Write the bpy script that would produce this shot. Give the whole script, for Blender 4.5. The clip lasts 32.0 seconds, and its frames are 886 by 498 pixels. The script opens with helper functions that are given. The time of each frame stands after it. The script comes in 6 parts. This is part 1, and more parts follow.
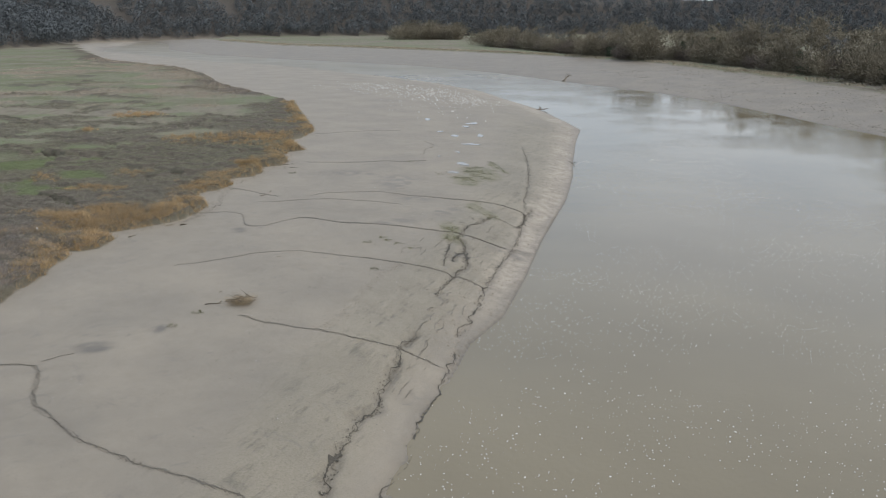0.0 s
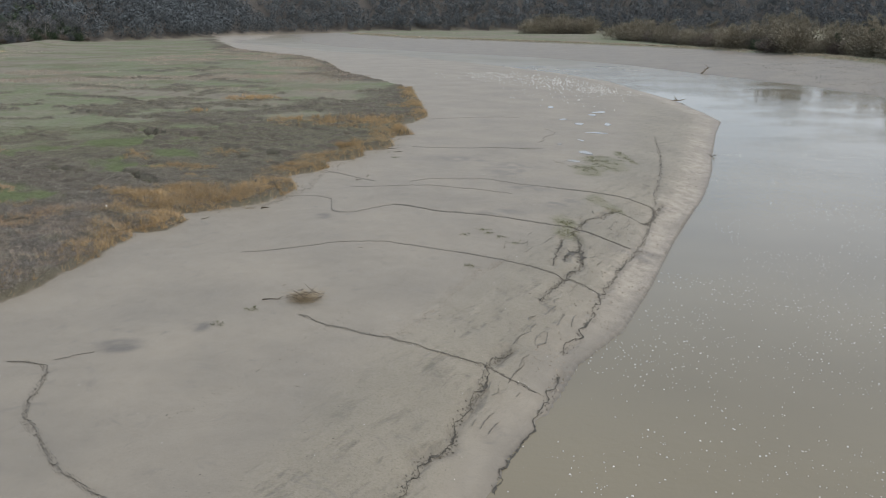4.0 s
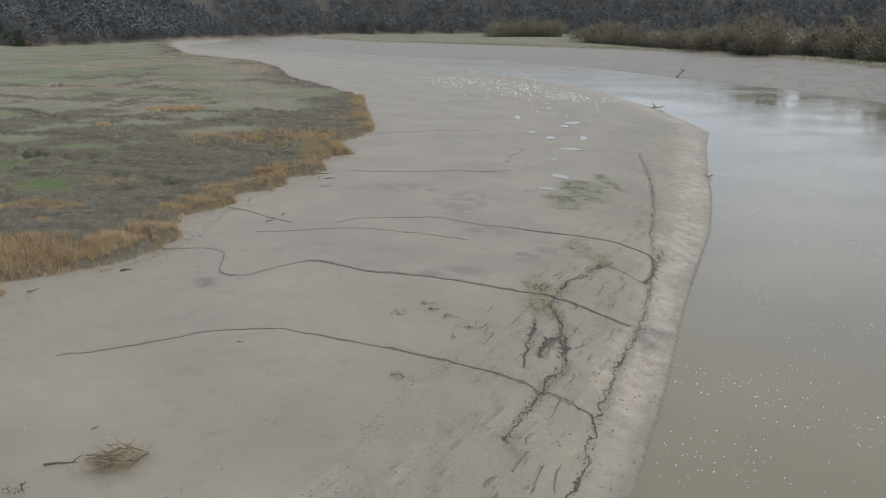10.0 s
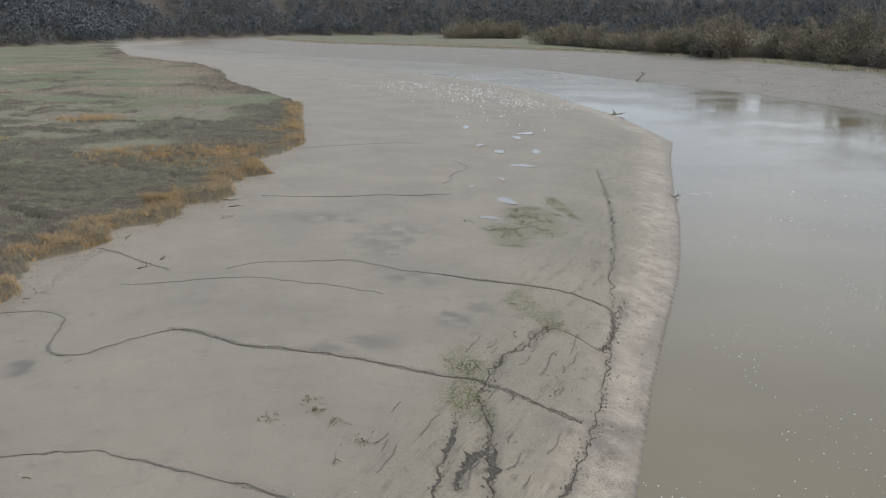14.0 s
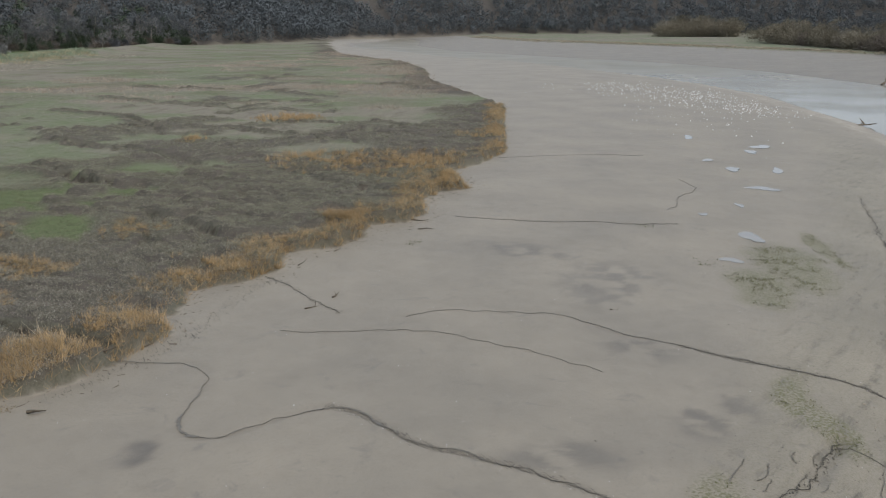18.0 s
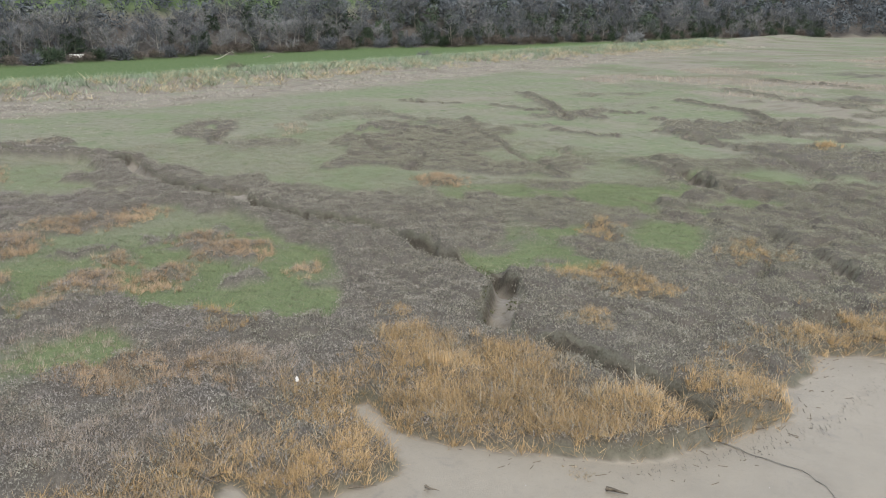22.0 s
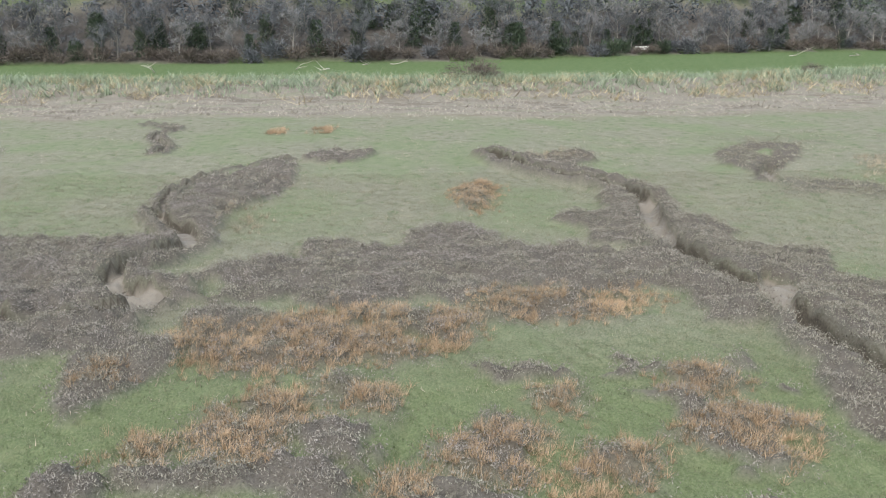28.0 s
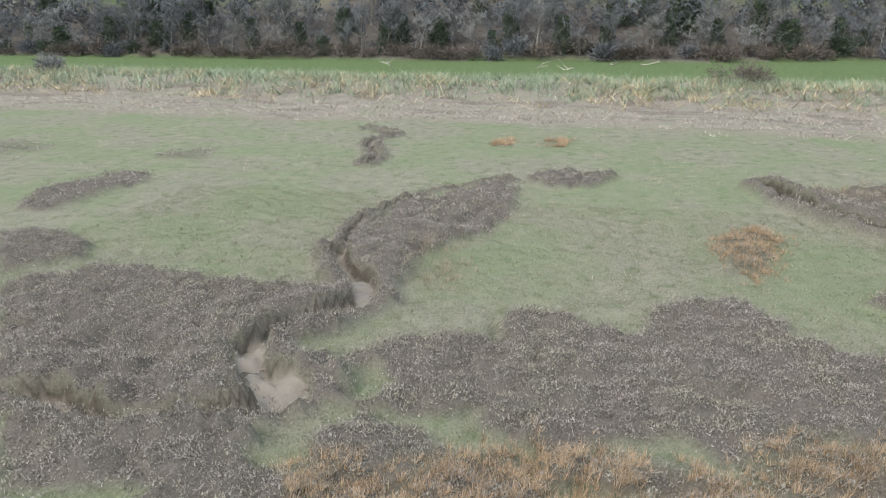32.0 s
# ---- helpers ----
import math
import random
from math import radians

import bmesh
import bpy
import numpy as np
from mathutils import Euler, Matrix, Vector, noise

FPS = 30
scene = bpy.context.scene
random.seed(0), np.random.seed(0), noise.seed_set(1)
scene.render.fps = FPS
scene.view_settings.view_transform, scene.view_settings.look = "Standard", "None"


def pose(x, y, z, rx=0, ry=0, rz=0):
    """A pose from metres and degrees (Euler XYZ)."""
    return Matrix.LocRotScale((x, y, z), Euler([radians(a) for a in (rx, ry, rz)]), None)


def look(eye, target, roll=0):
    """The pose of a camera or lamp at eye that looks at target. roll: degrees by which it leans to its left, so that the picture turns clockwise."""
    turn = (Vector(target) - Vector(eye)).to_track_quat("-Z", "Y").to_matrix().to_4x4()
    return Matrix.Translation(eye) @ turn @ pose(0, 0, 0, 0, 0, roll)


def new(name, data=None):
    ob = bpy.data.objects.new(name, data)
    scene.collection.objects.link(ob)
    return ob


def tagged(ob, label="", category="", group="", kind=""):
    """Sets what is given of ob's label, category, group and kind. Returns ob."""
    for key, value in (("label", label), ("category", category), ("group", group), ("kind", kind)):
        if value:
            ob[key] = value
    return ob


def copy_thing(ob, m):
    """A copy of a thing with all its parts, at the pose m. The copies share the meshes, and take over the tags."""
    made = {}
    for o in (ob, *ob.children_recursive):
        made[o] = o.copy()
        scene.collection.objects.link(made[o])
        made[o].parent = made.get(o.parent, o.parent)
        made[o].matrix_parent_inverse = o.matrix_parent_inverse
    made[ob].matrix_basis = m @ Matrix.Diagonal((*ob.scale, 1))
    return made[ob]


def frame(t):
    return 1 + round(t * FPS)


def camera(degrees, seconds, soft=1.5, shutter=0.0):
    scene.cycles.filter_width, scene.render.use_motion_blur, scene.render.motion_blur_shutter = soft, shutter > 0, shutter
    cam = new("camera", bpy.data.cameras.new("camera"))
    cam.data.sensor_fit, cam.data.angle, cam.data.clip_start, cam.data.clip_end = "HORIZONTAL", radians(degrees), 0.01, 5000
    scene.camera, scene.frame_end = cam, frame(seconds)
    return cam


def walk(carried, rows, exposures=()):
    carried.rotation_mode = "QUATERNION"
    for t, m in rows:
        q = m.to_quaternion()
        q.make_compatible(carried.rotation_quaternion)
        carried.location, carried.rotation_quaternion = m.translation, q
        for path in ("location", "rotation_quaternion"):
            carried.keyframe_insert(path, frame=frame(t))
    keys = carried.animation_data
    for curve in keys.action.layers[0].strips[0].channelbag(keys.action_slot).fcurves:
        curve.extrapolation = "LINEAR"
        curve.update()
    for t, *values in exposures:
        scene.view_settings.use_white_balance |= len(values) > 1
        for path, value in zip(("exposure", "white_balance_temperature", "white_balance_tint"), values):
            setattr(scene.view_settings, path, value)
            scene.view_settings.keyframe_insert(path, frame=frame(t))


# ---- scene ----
cam = camera(54.4, 32.0, soft=1.0)
PATH = [
    (0, (-4.57, -49.21, 19.49), (-2.60, -20.30, 11.74), 0.12),
    (0.5, (-4.19, -47.89, 19.10), (-2.94, -18.93, 11.36), 0.13),
    (1, (-3.76, -46.49, 18.94), (-5.55, -17.57, 11.17), 0.10),
    (1.5, (-3.24, -44.90, 18.52), (-5.14, -15.98, 10.77), 0.08),
    (2, (-2.89, -43.51, 17.91), (-4.84, -14.60, 10.14), 0.16),
    (2.5, (-2.61, -42.20, 17.18), (-4.64, -13.30, 9.40), 0.08),
    (3, (-2.48, -40.82, 16.57), (-4.63, -11.94, 8.75), 0.03),
    (3.5, (-2.61, -39.74, 16.53), (-4.85, -10.87, 8.69), 0.11),
    (5.5, (-3.53, -33.30, 15.38), (-6.13, -4.46, 7.56), 0.05),
    (6, (-3.82, -31.74, 15.22), (-6.48, -2.90, 7.40), 0.11),
    (6.5, (-4.04, -30.11, 15.20), (-6.77, -1.28, 7.37), 0.12),
    (7, (-4.15, -28.35, 15.12), (-5.31, 0.59, 7.31), 0.09),
    (7.5, (-4.15, -26.61, 15.06), (-4.70, 2.35, 7.26), 0.09),
    (8, (-3.91, -24.88, 15.08), (-4.37, 4.09, 7.29), -0.00),
    (8.5, (-3.53, -23.24, 15.20), (-3.78, 5.73, 7.41), 0.03),
    (9, (-3.06, -21.61, 15.34), (-3.79, 7.35, 7.57), -0.04),
    (9.5, (-2.52, -19.96, 15.45), (-3.81, 8.99, 7.70), -0.07),
    (10, (-1.94, -18.36, 15.45), (-3.21, 10.60, 7.74), -0.06),
    (10.5, (-1.38, -16.90, 15.45), (-2.63, 12.08, 7.78), -0.11),
    (11, (-0.90, -15.43, 15.47), (-3.22, 13.48, 7.80), -0.09),
    (11.5, (-0.45, -13.95, 15.60), (-2.80, 14.95, 7.93), -0.02),
    (12, (-0.06, -12.42, 15.70), (-3.91, 16.33, 8.03), 0.01),
    (12.5, (0.30, -10.65, 15.66), (-1.05, 18.33, 8.01), 0.03),
    (13, (0.50, -8.97, 15.58), (-0.41, 20.02, 7.91), 0.05),
    (13.5, (0.62, -7.35, 15.44), (0.59, 21.66, 7.78), -0.00),
    (15.5, (0.23, -1.38, 15.12), (0.25, 27.62, 7.42), 0.10),
    (16, (-0.00, -0.00, 15.00), (-0.00, 28.99, 7.30), 0.06),
    (16.5, (-0.36, 1.41, 14.93), (-1.53, 30.37, 7.21), -0.01),
    (17, (-0.73, 2.86, 14.95), (-2.52, 31.79, 7.22), 0.01),
    (17.5, (-1.13, 4.33, 15.01), (-3.90, 33.19, 7.28), -0.04),
    (18, (-1.61, 5.75, 15.05), (-8.21, 33.98, 7.33), -0.11),
    (18.5, (-2.15, 6.98, 15.09), (-12.74, 33.95, 7.33), -0.01),
    (19, (-2.60, 7.85, 15.08), (-16.81, 33.11, 7.30), -0.06),
    (19.5, (-2.97, 8.20, 14.98), (-19.97, 31.64, 7.12), -0.09),
    (20, (-3.42, 8.59, 14.91), (-22.91, 29.96, 6.97), -0.10),
    (20.5, (-4.38, 9.48, 14.84), (-24.74, 30.05, 6.93), -0.03),
    (21, (-5.58, 10.52, 14.87), (-27.38, 29.54, 6.91), -0.03),
    (21.5, (-6.93, 11.70, 14.85), (-29.35, 29.97, 6.87), 0.03),
    (22, (-8.37, 12.93, 14.85), (-31.16, 30.74, 6.85), 0.03),
    (22.5, (-9.67, 14.01, 14.89), (-34.42, 28.94, 6.85), -0.02),
    (23, (-11.15, 15.14, 14.92), (-37.56, 26.86, 6.84), -0.05),
    (23.5, (-12.79, 16.30, 14.98), (-39.79, 26.56, 6.86), -0.04),
    (24, (-14.50, 17.40, 14.94), (-41.65, 27.25, 6.82), -0.04),
    (24.5, (-16.23, 18.41, 14.93), (-44.09, 26.00, 6.80), -0.11),
    (26.5, (-23.26, 20.99, 15.13), (-51.63, 26.20, 6.89), -0.10),
    (27, (-25.06, 21.45, 15.10), (-53.64, 25.28, 6.82), -0.05),
    (27.5, (-26.88, 21.84, 15.01), (-55.68, 23.27, 6.74), -0.11),
    (28, (-28.77, 22.21, 14.95), (-57.58, 23.17, 6.64), -0.07),
    (28.5, (-30.76, 22.35, 14.94), (-59.57, 23.44, 6.63), 0.03),
    (29, (-32.75, 22.47, 14.89), (-61.58, 22.81, 6.58), 0.03),
    (29.5, (-34.70, 22.45, 14.85), (-63.46, 20.69, 6.50), 0.00),
    (30, (-36.60, 22.38, 14.78), (-65.37, 20.73, 6.44), 0.04),
    (30.5, (-38.34, 22.30, 14.72), (-67.07, 20.19, 6.36), 0.03),
    (31, (-39.92, 22.17, 14.57), (-68.54, 18.88, 6.19), 0.01),
    (31.5, (-41.48, 21.90, 14.44), (-69.91, 17.28, 6.06), -0.12),
    (32, (-43.06, 21.55, 14.39), (-70.99, 14.50, 6.00), -0.20),
]
walk(cam, [(t, look(eye, target, roll)) for t, eye, target, roll in PATH], exposures=[(0.0, -0.02), (16.0, -0.03), (17.5, -0.12), (19.0, 0.06), (21.0, 0.44), (23.0, 0.74), (26.5, 0.86), (32.0, 0.84)])

# ---- light: a bright overcast sky with a broad, soft sun ----
SUN_UP, SUN_TURN = 48.0, 118.0
world = bpy.data.worlds.new("overcast_sky")
scene.world = world
world.use_nodes = True
wt = world.node_tree
sky = wt.nodes.new("ShaderNodeTexSky")
sky.sky_type = "NISHITA"
sky.sun_disc = False
sky.sun_elevation, sky.sun_rotation = radians(SUN_UP), radians(SUN_TURN)
sky.air_density, sky.dust_density, sky.ozone_density = 1.0, 3.4, 1.0
back = wt.nodes["Background"]
back.inputs["Strength"].default_value = 0.2
cloud = wt.nodes.new("ShaderNodeTexNoise")
cloud.inputs["Scale"].default_value, cloud.inputs["Detail"].default_value = 2.2, 4.0
tone = wt.nodes.new("ShaderNodeValToRGB")
tone.color_ramp.elements[0].position, tone.color_ramp.elements[0].color = 0.3, (0.62, 0.73, 0.88, 1)
tone.color_ramp.elements[1].position, tone.color_ramp.elements[1].color = 0.7, (1.0, 1.04, 1.12, 1)
wt.links.new(cloud.outputs["Fac"], tone.inputs["Fac"])
lift = wt.nodes.new("ShaderNodeVectorMath")
lift.operation = "SCALE"
lift.inputs["Scale"].default_value = 4.6
wt.links.new(tone.outputs["Color"], lift.inputs[0])
cover = wt.nodes.new("ShaderNodeMix")
cover.data_type = "RGBA"
cover.inputs[0].default_value = 0.75
wt.links.new(sky.outputs["Color"], cover.inputs[6])
wt.links.new(lift.outputs[0], cover.inputs[7])
wt.links.new(cover.outputs[2], back.inputs["Color"])
sun_data = bpy.data.lights.new("sun", "SUN")
sun_data.energy, sun_data.angle, sun_data.color = 1.4, radians(30), (1.0, 0.94, 0.85)
sun = new("sun", sun_data)
ang = radians(SUN_TURN)
away = Vector((math.sin(ang) * math.cos(radians(SUN_UP)), math.cos(ang) * math.cos(radians(SUN_UP)), math.sin(radians(SUN_UP))))
sun.matrix_world = look(away * 200, (0, 0, 0))

# ---- plan, in metres ----
WATER_Z = -2.2
MARSH_EDGE = [(-70, -500), (-36, -20), (-33, 0), (-31.2, 9.3), (-30.9, 16.7), (-31.3, 18.9), (-30.9, 21), (-31.8, 22.4),
              (-29.3, 23.5), (-28.7, 26.5), (-30, 27.6), (-33.8, 28.2), (-33.8, 29.2), (-31.2, 28.8), (-29.4, 29.8),
              (-25.7, 32.4), (-24.2, 34.2), (-23.6, 37), (-23.2, 40.1), (-24.6, 42.1), (-25.1, 44.9), (-26, 46.6), (-24, 48.9),
              (-22.6, 52.3), (-24, 55.8), (-21.1, 57.9), (-20.5, 61), (-21, 64.3), (-18.6, 65.6), (-17.9, 68.9), (-19.5, 73.5),
              (-18.8, 77.5), (-16.5, 80), (-20.6, 86.6), (-18.3, 93), (-16.9, 101.5), (-20.7, 123), (-25, 150), (-31, 166),
              (-40, 184), (-53, 212), (-68, 262), (-85, 300)]
MARSH_EDGE += [(-130, 362), (-183, 484), (-225, 600)]
SHORE = [(-30, -500), (-20, -90), (-7, -25), (-4.6, -13.2), (-3.4, -8.2), (-2.8, -4.5), (-1, -.4), (1, 6.2), (4.1, 11.8), (7.3, 21.5), (9.2, 28),
         (11, 34.1), (13.6, 42), (17.2, 52.8), (19.4, 60.5), (22, 70.7), (24.6, 82.5), (30.2, 106), (34.7, 122.5), (34.5, 138),
         (33.5, 161), (29, 190), (25, 219), (13, 254), (-3, 287), (-25, 322), (-45, 355), (-80, 385), (-118, 440), (-180, 512),
         (-205, 600), (-222, 760)]
FAR_SHORE = [(120, -500), (104, -90), (97, 30), (93, 90), (91, 109), (89, 130), (85, 180), (78, 212), (64, 246), (54, 274), (41, 312),
             (12, 365), (-20, 400), (-66, 445), (-110, 495), (-155, 585), (-188, 720), (-215, 780)]
FAR_BANK = [(170, -500), (152, -90), (140, 50), (130, 120), (126, 170), (126, 224), (122, 261), (114, 337), (88, 397), (45, 459), (-15, 529),
            (-77, 591), (-144, 721), (-165, 790)]
WOODS_EDGE = [(-245, -500), (-232, -71), (-235, -21), (-240, 31), (-265, 94), (-281, 159), (-290, 205), (-276, 235), (-285, 309),
              (-278, 387), (-251, 461), (-226, 554), (-250, 700), (-230, 800), (-150, 860), (10, 900), (250, 930), (600, 900),
              (1500, 700)]

FALL_U = np.linspace(0, 1, 61)
FALL_Z = np.interp(FALL_U, (0, 0.2, 0.5, 0.7, 0.79, 0.86, 0.93, 1.0), (0.55, 0.43, 0.33, 0.14, -0.08, -0.62, -1.45, -2.2))
FALL_Z = np.convolve(np.r_[np.full(3, FALL_Z[0]), FALL_Z, np.full(3, FALL_Z[-1])], np.ones(7) / 7, "valid")


def near_line(px, py, line):
    """Distance to a line of points."""
    best = np.full(px.shape, 1e9)
    for (ax, ay), (bx, by) in zip(line, line[1:]):
        dx, dy = bx - ax, by - ay
        k = np.clip(((px - ax) * dx + (py - ay) * dy) / (dx * dx + dy * dy), 0, 1)
        best = np.minimum(best, np.hypot(px - ax - k * dx, py - ay - k * dy))
    return best


def inside(px, py, ring):
    odd = np.zeros(px.shape, bool)
    for (ax, ay), (bx, by) in zip(ring, ring[1:] + ring[:1]):
        if ay != by:
            odd ^= ((ay > py) != (by > py)) & (px < (bx - ax) * (py - ay) / (by - ay) + ax)
    return odd


def step(a, b, v):
    k = np.clip((v - a) / (b - a), 0, 1)
    return k * k * (3 - 2 * k)


GRID = np.random.RandomState(7).rand(256, 256)


def value_noise(px, py, size, seed=0):
    """Smooth noise from 0 to 1 with bumps of that size."""
    u, v = px / size + 17.3 * seed + 1000, py / size + 9.1 * seed + 1000
    i, j = np.floor(u).astype(int), np.floor(v).astype(int)
    a, b = u - i, v - j
    a, b = a * a * (3 - 2 * a), b * b * (3 - 2 * b)
    g = lambda m, n: GRID[m % 256, n % 256]
    return (g(i, j) * (1 - a) + g(i + 1, j) * a) * (1 - b) + (g(i, j + 1) * (1 - a) + g(i + 1, j + 1) * a) * b


def fbm(px, py, size, seed=0, octaves=4):
    total, weight, out = 0.0, 1.0, 0.0
    for n in range(octaves):
        out = out + weight * value_noise(px, py, size / 2 ** n, seed + n)
        total += weight
        weight *= 0.5
    return out / total


MARSH_RING = MARSH_EDGE + [(-700, 700), (-700, -500)]
RIVER_RING = SHORE + FAR_SHORE[::-1]
FAR_RING = FAR_BANK + [(-150, 2600), (2600, 2600), (2600, -500)]
WOODS_RING = WOODS_EDGE + [(2600, 700), (2600, 2600), (-2600, 2600), (-2600, -500)]


# ---- materials ----
def shader(name, rough=0.8, metal=0.0, spec=0.5):
    m = bpy.data.materials.new(name)
    m.use_nodes = True
    b = m.node_tree.nodes["Principled BSDF"]
    b.inputs["Roughness"].default_value, b.inputs["Metallic"].default_value = rough, metal
    b.inputs["Specular IOR Level"].default_value = spec
    return m, m.node_tree, b


def node(nt, kind, **given):
    n = nt.nodes.new(kind)
    for key, value in given.items():
        n.inputs[key.replace("_", " ")].default_value = value
    return n


def noise_of(nt, scale, detail=4.0, rough=0.6, where=None):
    n = node(nt, "ShaderNodeTexNoise", Scale=scale, Detail=detail, Roughness=rough)
    if where:
        nt.links.new(where, n.inputs["Vector"])
    return n.outputs["Fac"]


def ramp(nt, fac, stops):
    n = nt.nodes.new("ShaderNodeValToRGB")
    e = n.color_ramp.elements
    while len(e) < len(stops):
        e.new(0.5)
    for k, (at, colour) in enumerate(stops):
        e[k].position = at
        e[k].color = (*colour, 1) if not isinstance(colour, float) else (colour, colour, colour, 1)
    nt.links.new(fac, n.inputs["Fac"])
    return n.outputs["Color"]


def mix(nt, fac, a, b, kind="MIX"):
    n = nt.nodes.new("ShaderNodeMix")
    n.data_type, n.blend_type = "RGBA", kind
    for slot, value in ((0, fac), (6, a), (7, b)):
        if isinstance(value, (int, float)):
            n.inputs[slot].default_value = value if slot == 0 else (value, value, value, 1)
        elif isinstance(value, tuple):
            n.inputs[slot].default_value = (*value, 1)
        else:
            nt.links.new(value, n.inputs[slot])
    return n.outputs[2]


def maths(nt, op, a, b=0.0, clamp=False):
    n = nt.nodes.new("ShaderNodeMath")
    n.operation, n.use_clamp = op, clamp
    for slot, value in ((0, a), (1, b)):
        if isinstance(value, (int, float)):
            n.inputs[slot].default_value = value
        else:
            nt.links.new(value, n.inputs[slot])
    return n.outputs[0]


def bump(nt, b, height, strength, distance):
    n = node(nt, "ShaderNodeBump", Strength=strength, Distance=distance)
    nt.links.new(height, n.inputs["Height"])
    nt.links.new(n.outputs[0], b.inputs["Normal"])


def places(nt):
    return nt.nodes.new("ShaderNodeNewGeometry").outputs["Position"]


def zone(nt, name):
    n = nt.nodes.new("ShaderNodeAttribute")
    n.attribute_name = name
    return n.outputs["Fac"]


def ground_material():
    """Estuary ground: grey-tan mud, paler sand, algae, turf, sea-purslane litter and straw by their zones of the plan."""
    m, nt, b = shader("estuary_ground", 0.6)
    at = places(nt)
    big, mid, fine = noise_of(nt, 0.12, 4, 0.55, at), noise_of(nt, 0.9, 5, 0.65, at), noise_of(nt, 9.0, 4, 0.7, at)
    grain = noise_of(nt, 40.0, 2, 0.6, at)
    mud = ramp(nt, mid, [(0.25, (0.214, 0.190, 0.150)), (0.5, (0.266, 0.236, 0.186)), (0.8, (0.309, 0.275, 0.218))])
    mud = mix(nt, 0.55, mud, ramp(nt, big, [(0.32, (0.196, 0.177, 0.145)), (0.68, (0.307, 0.27, 0.212))]))
    mud = mix(nt, ramp(nt, fine, [(0.56, 0.0), (0.7, 0.5)]), mud, (0.165, 0.15, 0.125))
    mud = mix(nt, ramp(nt, grain, [(0.6, 0.0), (0.75, 0.4)]), mud, (0.31, 0.29, 0.25))
    drain = node(nt, 'ShaderNodeTexNoise', Scale=0.5, Detail=6, Roughness=0.7, Distortion=1.5)
    nt.links.new(at, drain.inputs['Vector'])
    mud = mix(nt, ramp(nt, drain.outputs['Fac'], [(0.30, 0.55), (0.42, 0.0)]), mud, (0.165, 0.153, 0.135))
    lines = node(nt, "ShaderNodeTexNoise", Scale=1.0, Detail=6, Roughness=0.65, Distortion=0.6)
    comb = node(nt, "ShaderNodeMapping", Rotation=(0, 0, radians(68)), Scale=(5.0, 0.42, 1.0))
    comb.vector_type = "TEXTURE"
    nt.links.new(at, comb.inputs["Vector"])
    nt.links.new(comb.outputs[0], lines.inputs["Vector"])
    streak = maths(nt, "MULTIPLY", ramp(nt, lines.outputs["Fac"], [(0.478, 0.0), (0.492, 0.12), (0.506, 0.0)]), ramp(nt, mid, [(0.45, 0.0), (0.62, 1.0)]))
    mud = mix(nt, streak, mud, (0.12, 0.108, 0.088))
    pocks = noise_of(nt, 3.3, 5, 0.72, at)
    mud = mix(nt, ramp(nt, pocks, [(0.64, 0.0), (0.72, 0.2)]), mud, (0.135, 0.122, 0.10))
    mud = mix(nt, ramp(nt, pocks, [(0.29, 0.3), (0.38, 0.0)]), mud, (0.32, 0.297, 0.245))
    sand = ramp(nt, mix(nt, 0.5, fine, mid), [(0.37, (0.17, 0.148, 0.118)), (0.47, (0.295, 0.26, 0.208)), (0.62, (0.44, 0.39, 0.318))])
    col = mix(nt, zone(nt, "sand"), mud, sand)
    ripple = node(nt, "ShaderNodeTexNoise", Scale=1.0, Detail=5, Roughness=0.7)
    stretch = node(nt, "ShaderNodeMapping", Rotation=(0, 0, radians(66)), Scale=(3.2, 0.55, 1.0))
    stretch.vector_type = "TEXTURE"
    nt.links.new(at, stretch.inputs["Vector"])
    nt.links.new(stretch.outputs[0], ripple.inputs["Vector"])
    rough_mud = maths(nt, "MULTIPLY", zone(nt, "churned"), ramp(nt, ripple.outputs["Fac"], [(0.36, 0.8), (0.5, 0.0)]))
    rough_mud = maths(nt, 'MULTIPLY', rough_mud, ramp(nt, mid, [(0.42, 0.0), (0.6, 1.0)]))
    col = mix(nt, rough_mud, col, (0.135, 0.122, 0.10))
    col = mix(nt, maths(nt, "MULTIPLY", zone(nt, "algae"), ramp(nt, fine, [(0.42, 0.0), (0.6, 0.9)])), col, (0.10, 0.105, 0.028))
    col = mix(nt, maths(nt, "MULTIPLY", zone(nt, "wet"), 0.85), col, (0.095, 0.085, 0.073))
    # dark mud with painted shade, in creeks, gullies and at the marsh edge
    col = mix(nt, maths(nt, "MULTIPLY", zone(nt, "damp_shade"), 0.95), col, ramp(nt, fine, [(0.3, (0.028, 0.024, 0.019)), (0.7, (0.09, 0.08, 0.064))]))
    turf = ramp(nt, fine, [(0.25, (0.098, 0.102, 0.07)), (0.5, (0.19, 0.191, 0.142)), (0.78, (0.285, 0.282, 0.218))])
    turf = mix(nt, ramp(nt, mid, [(0.3, 0.8), (0.47, 0.0)]), turf, (0.095, 0.12, 0.06))
    turf = mix(nt, ramp(nt, mid, [(0.52, 0.0), (0.72, 0.7)]), turf, (0.25, 0.245, 0.185))
    turf = mix(nt, ramp(nt, big, [(0.42, 0.0), (0.62, 0.45)]), turf, (0.135, 0.19, 0.088))
    lush = ramp(nt, fine, [(0.25, (0.07, 0.095, 0.045)), (0.5, (0.135, 0.168, 0.085)), (0.78, (0.215, 0.245, 0.135))])
    lush = mix(nt, ramp(nt, mid, [(0.52, 0.0), (0.7, 0.6)]), lush, (0.19, 0.205, 0.115))
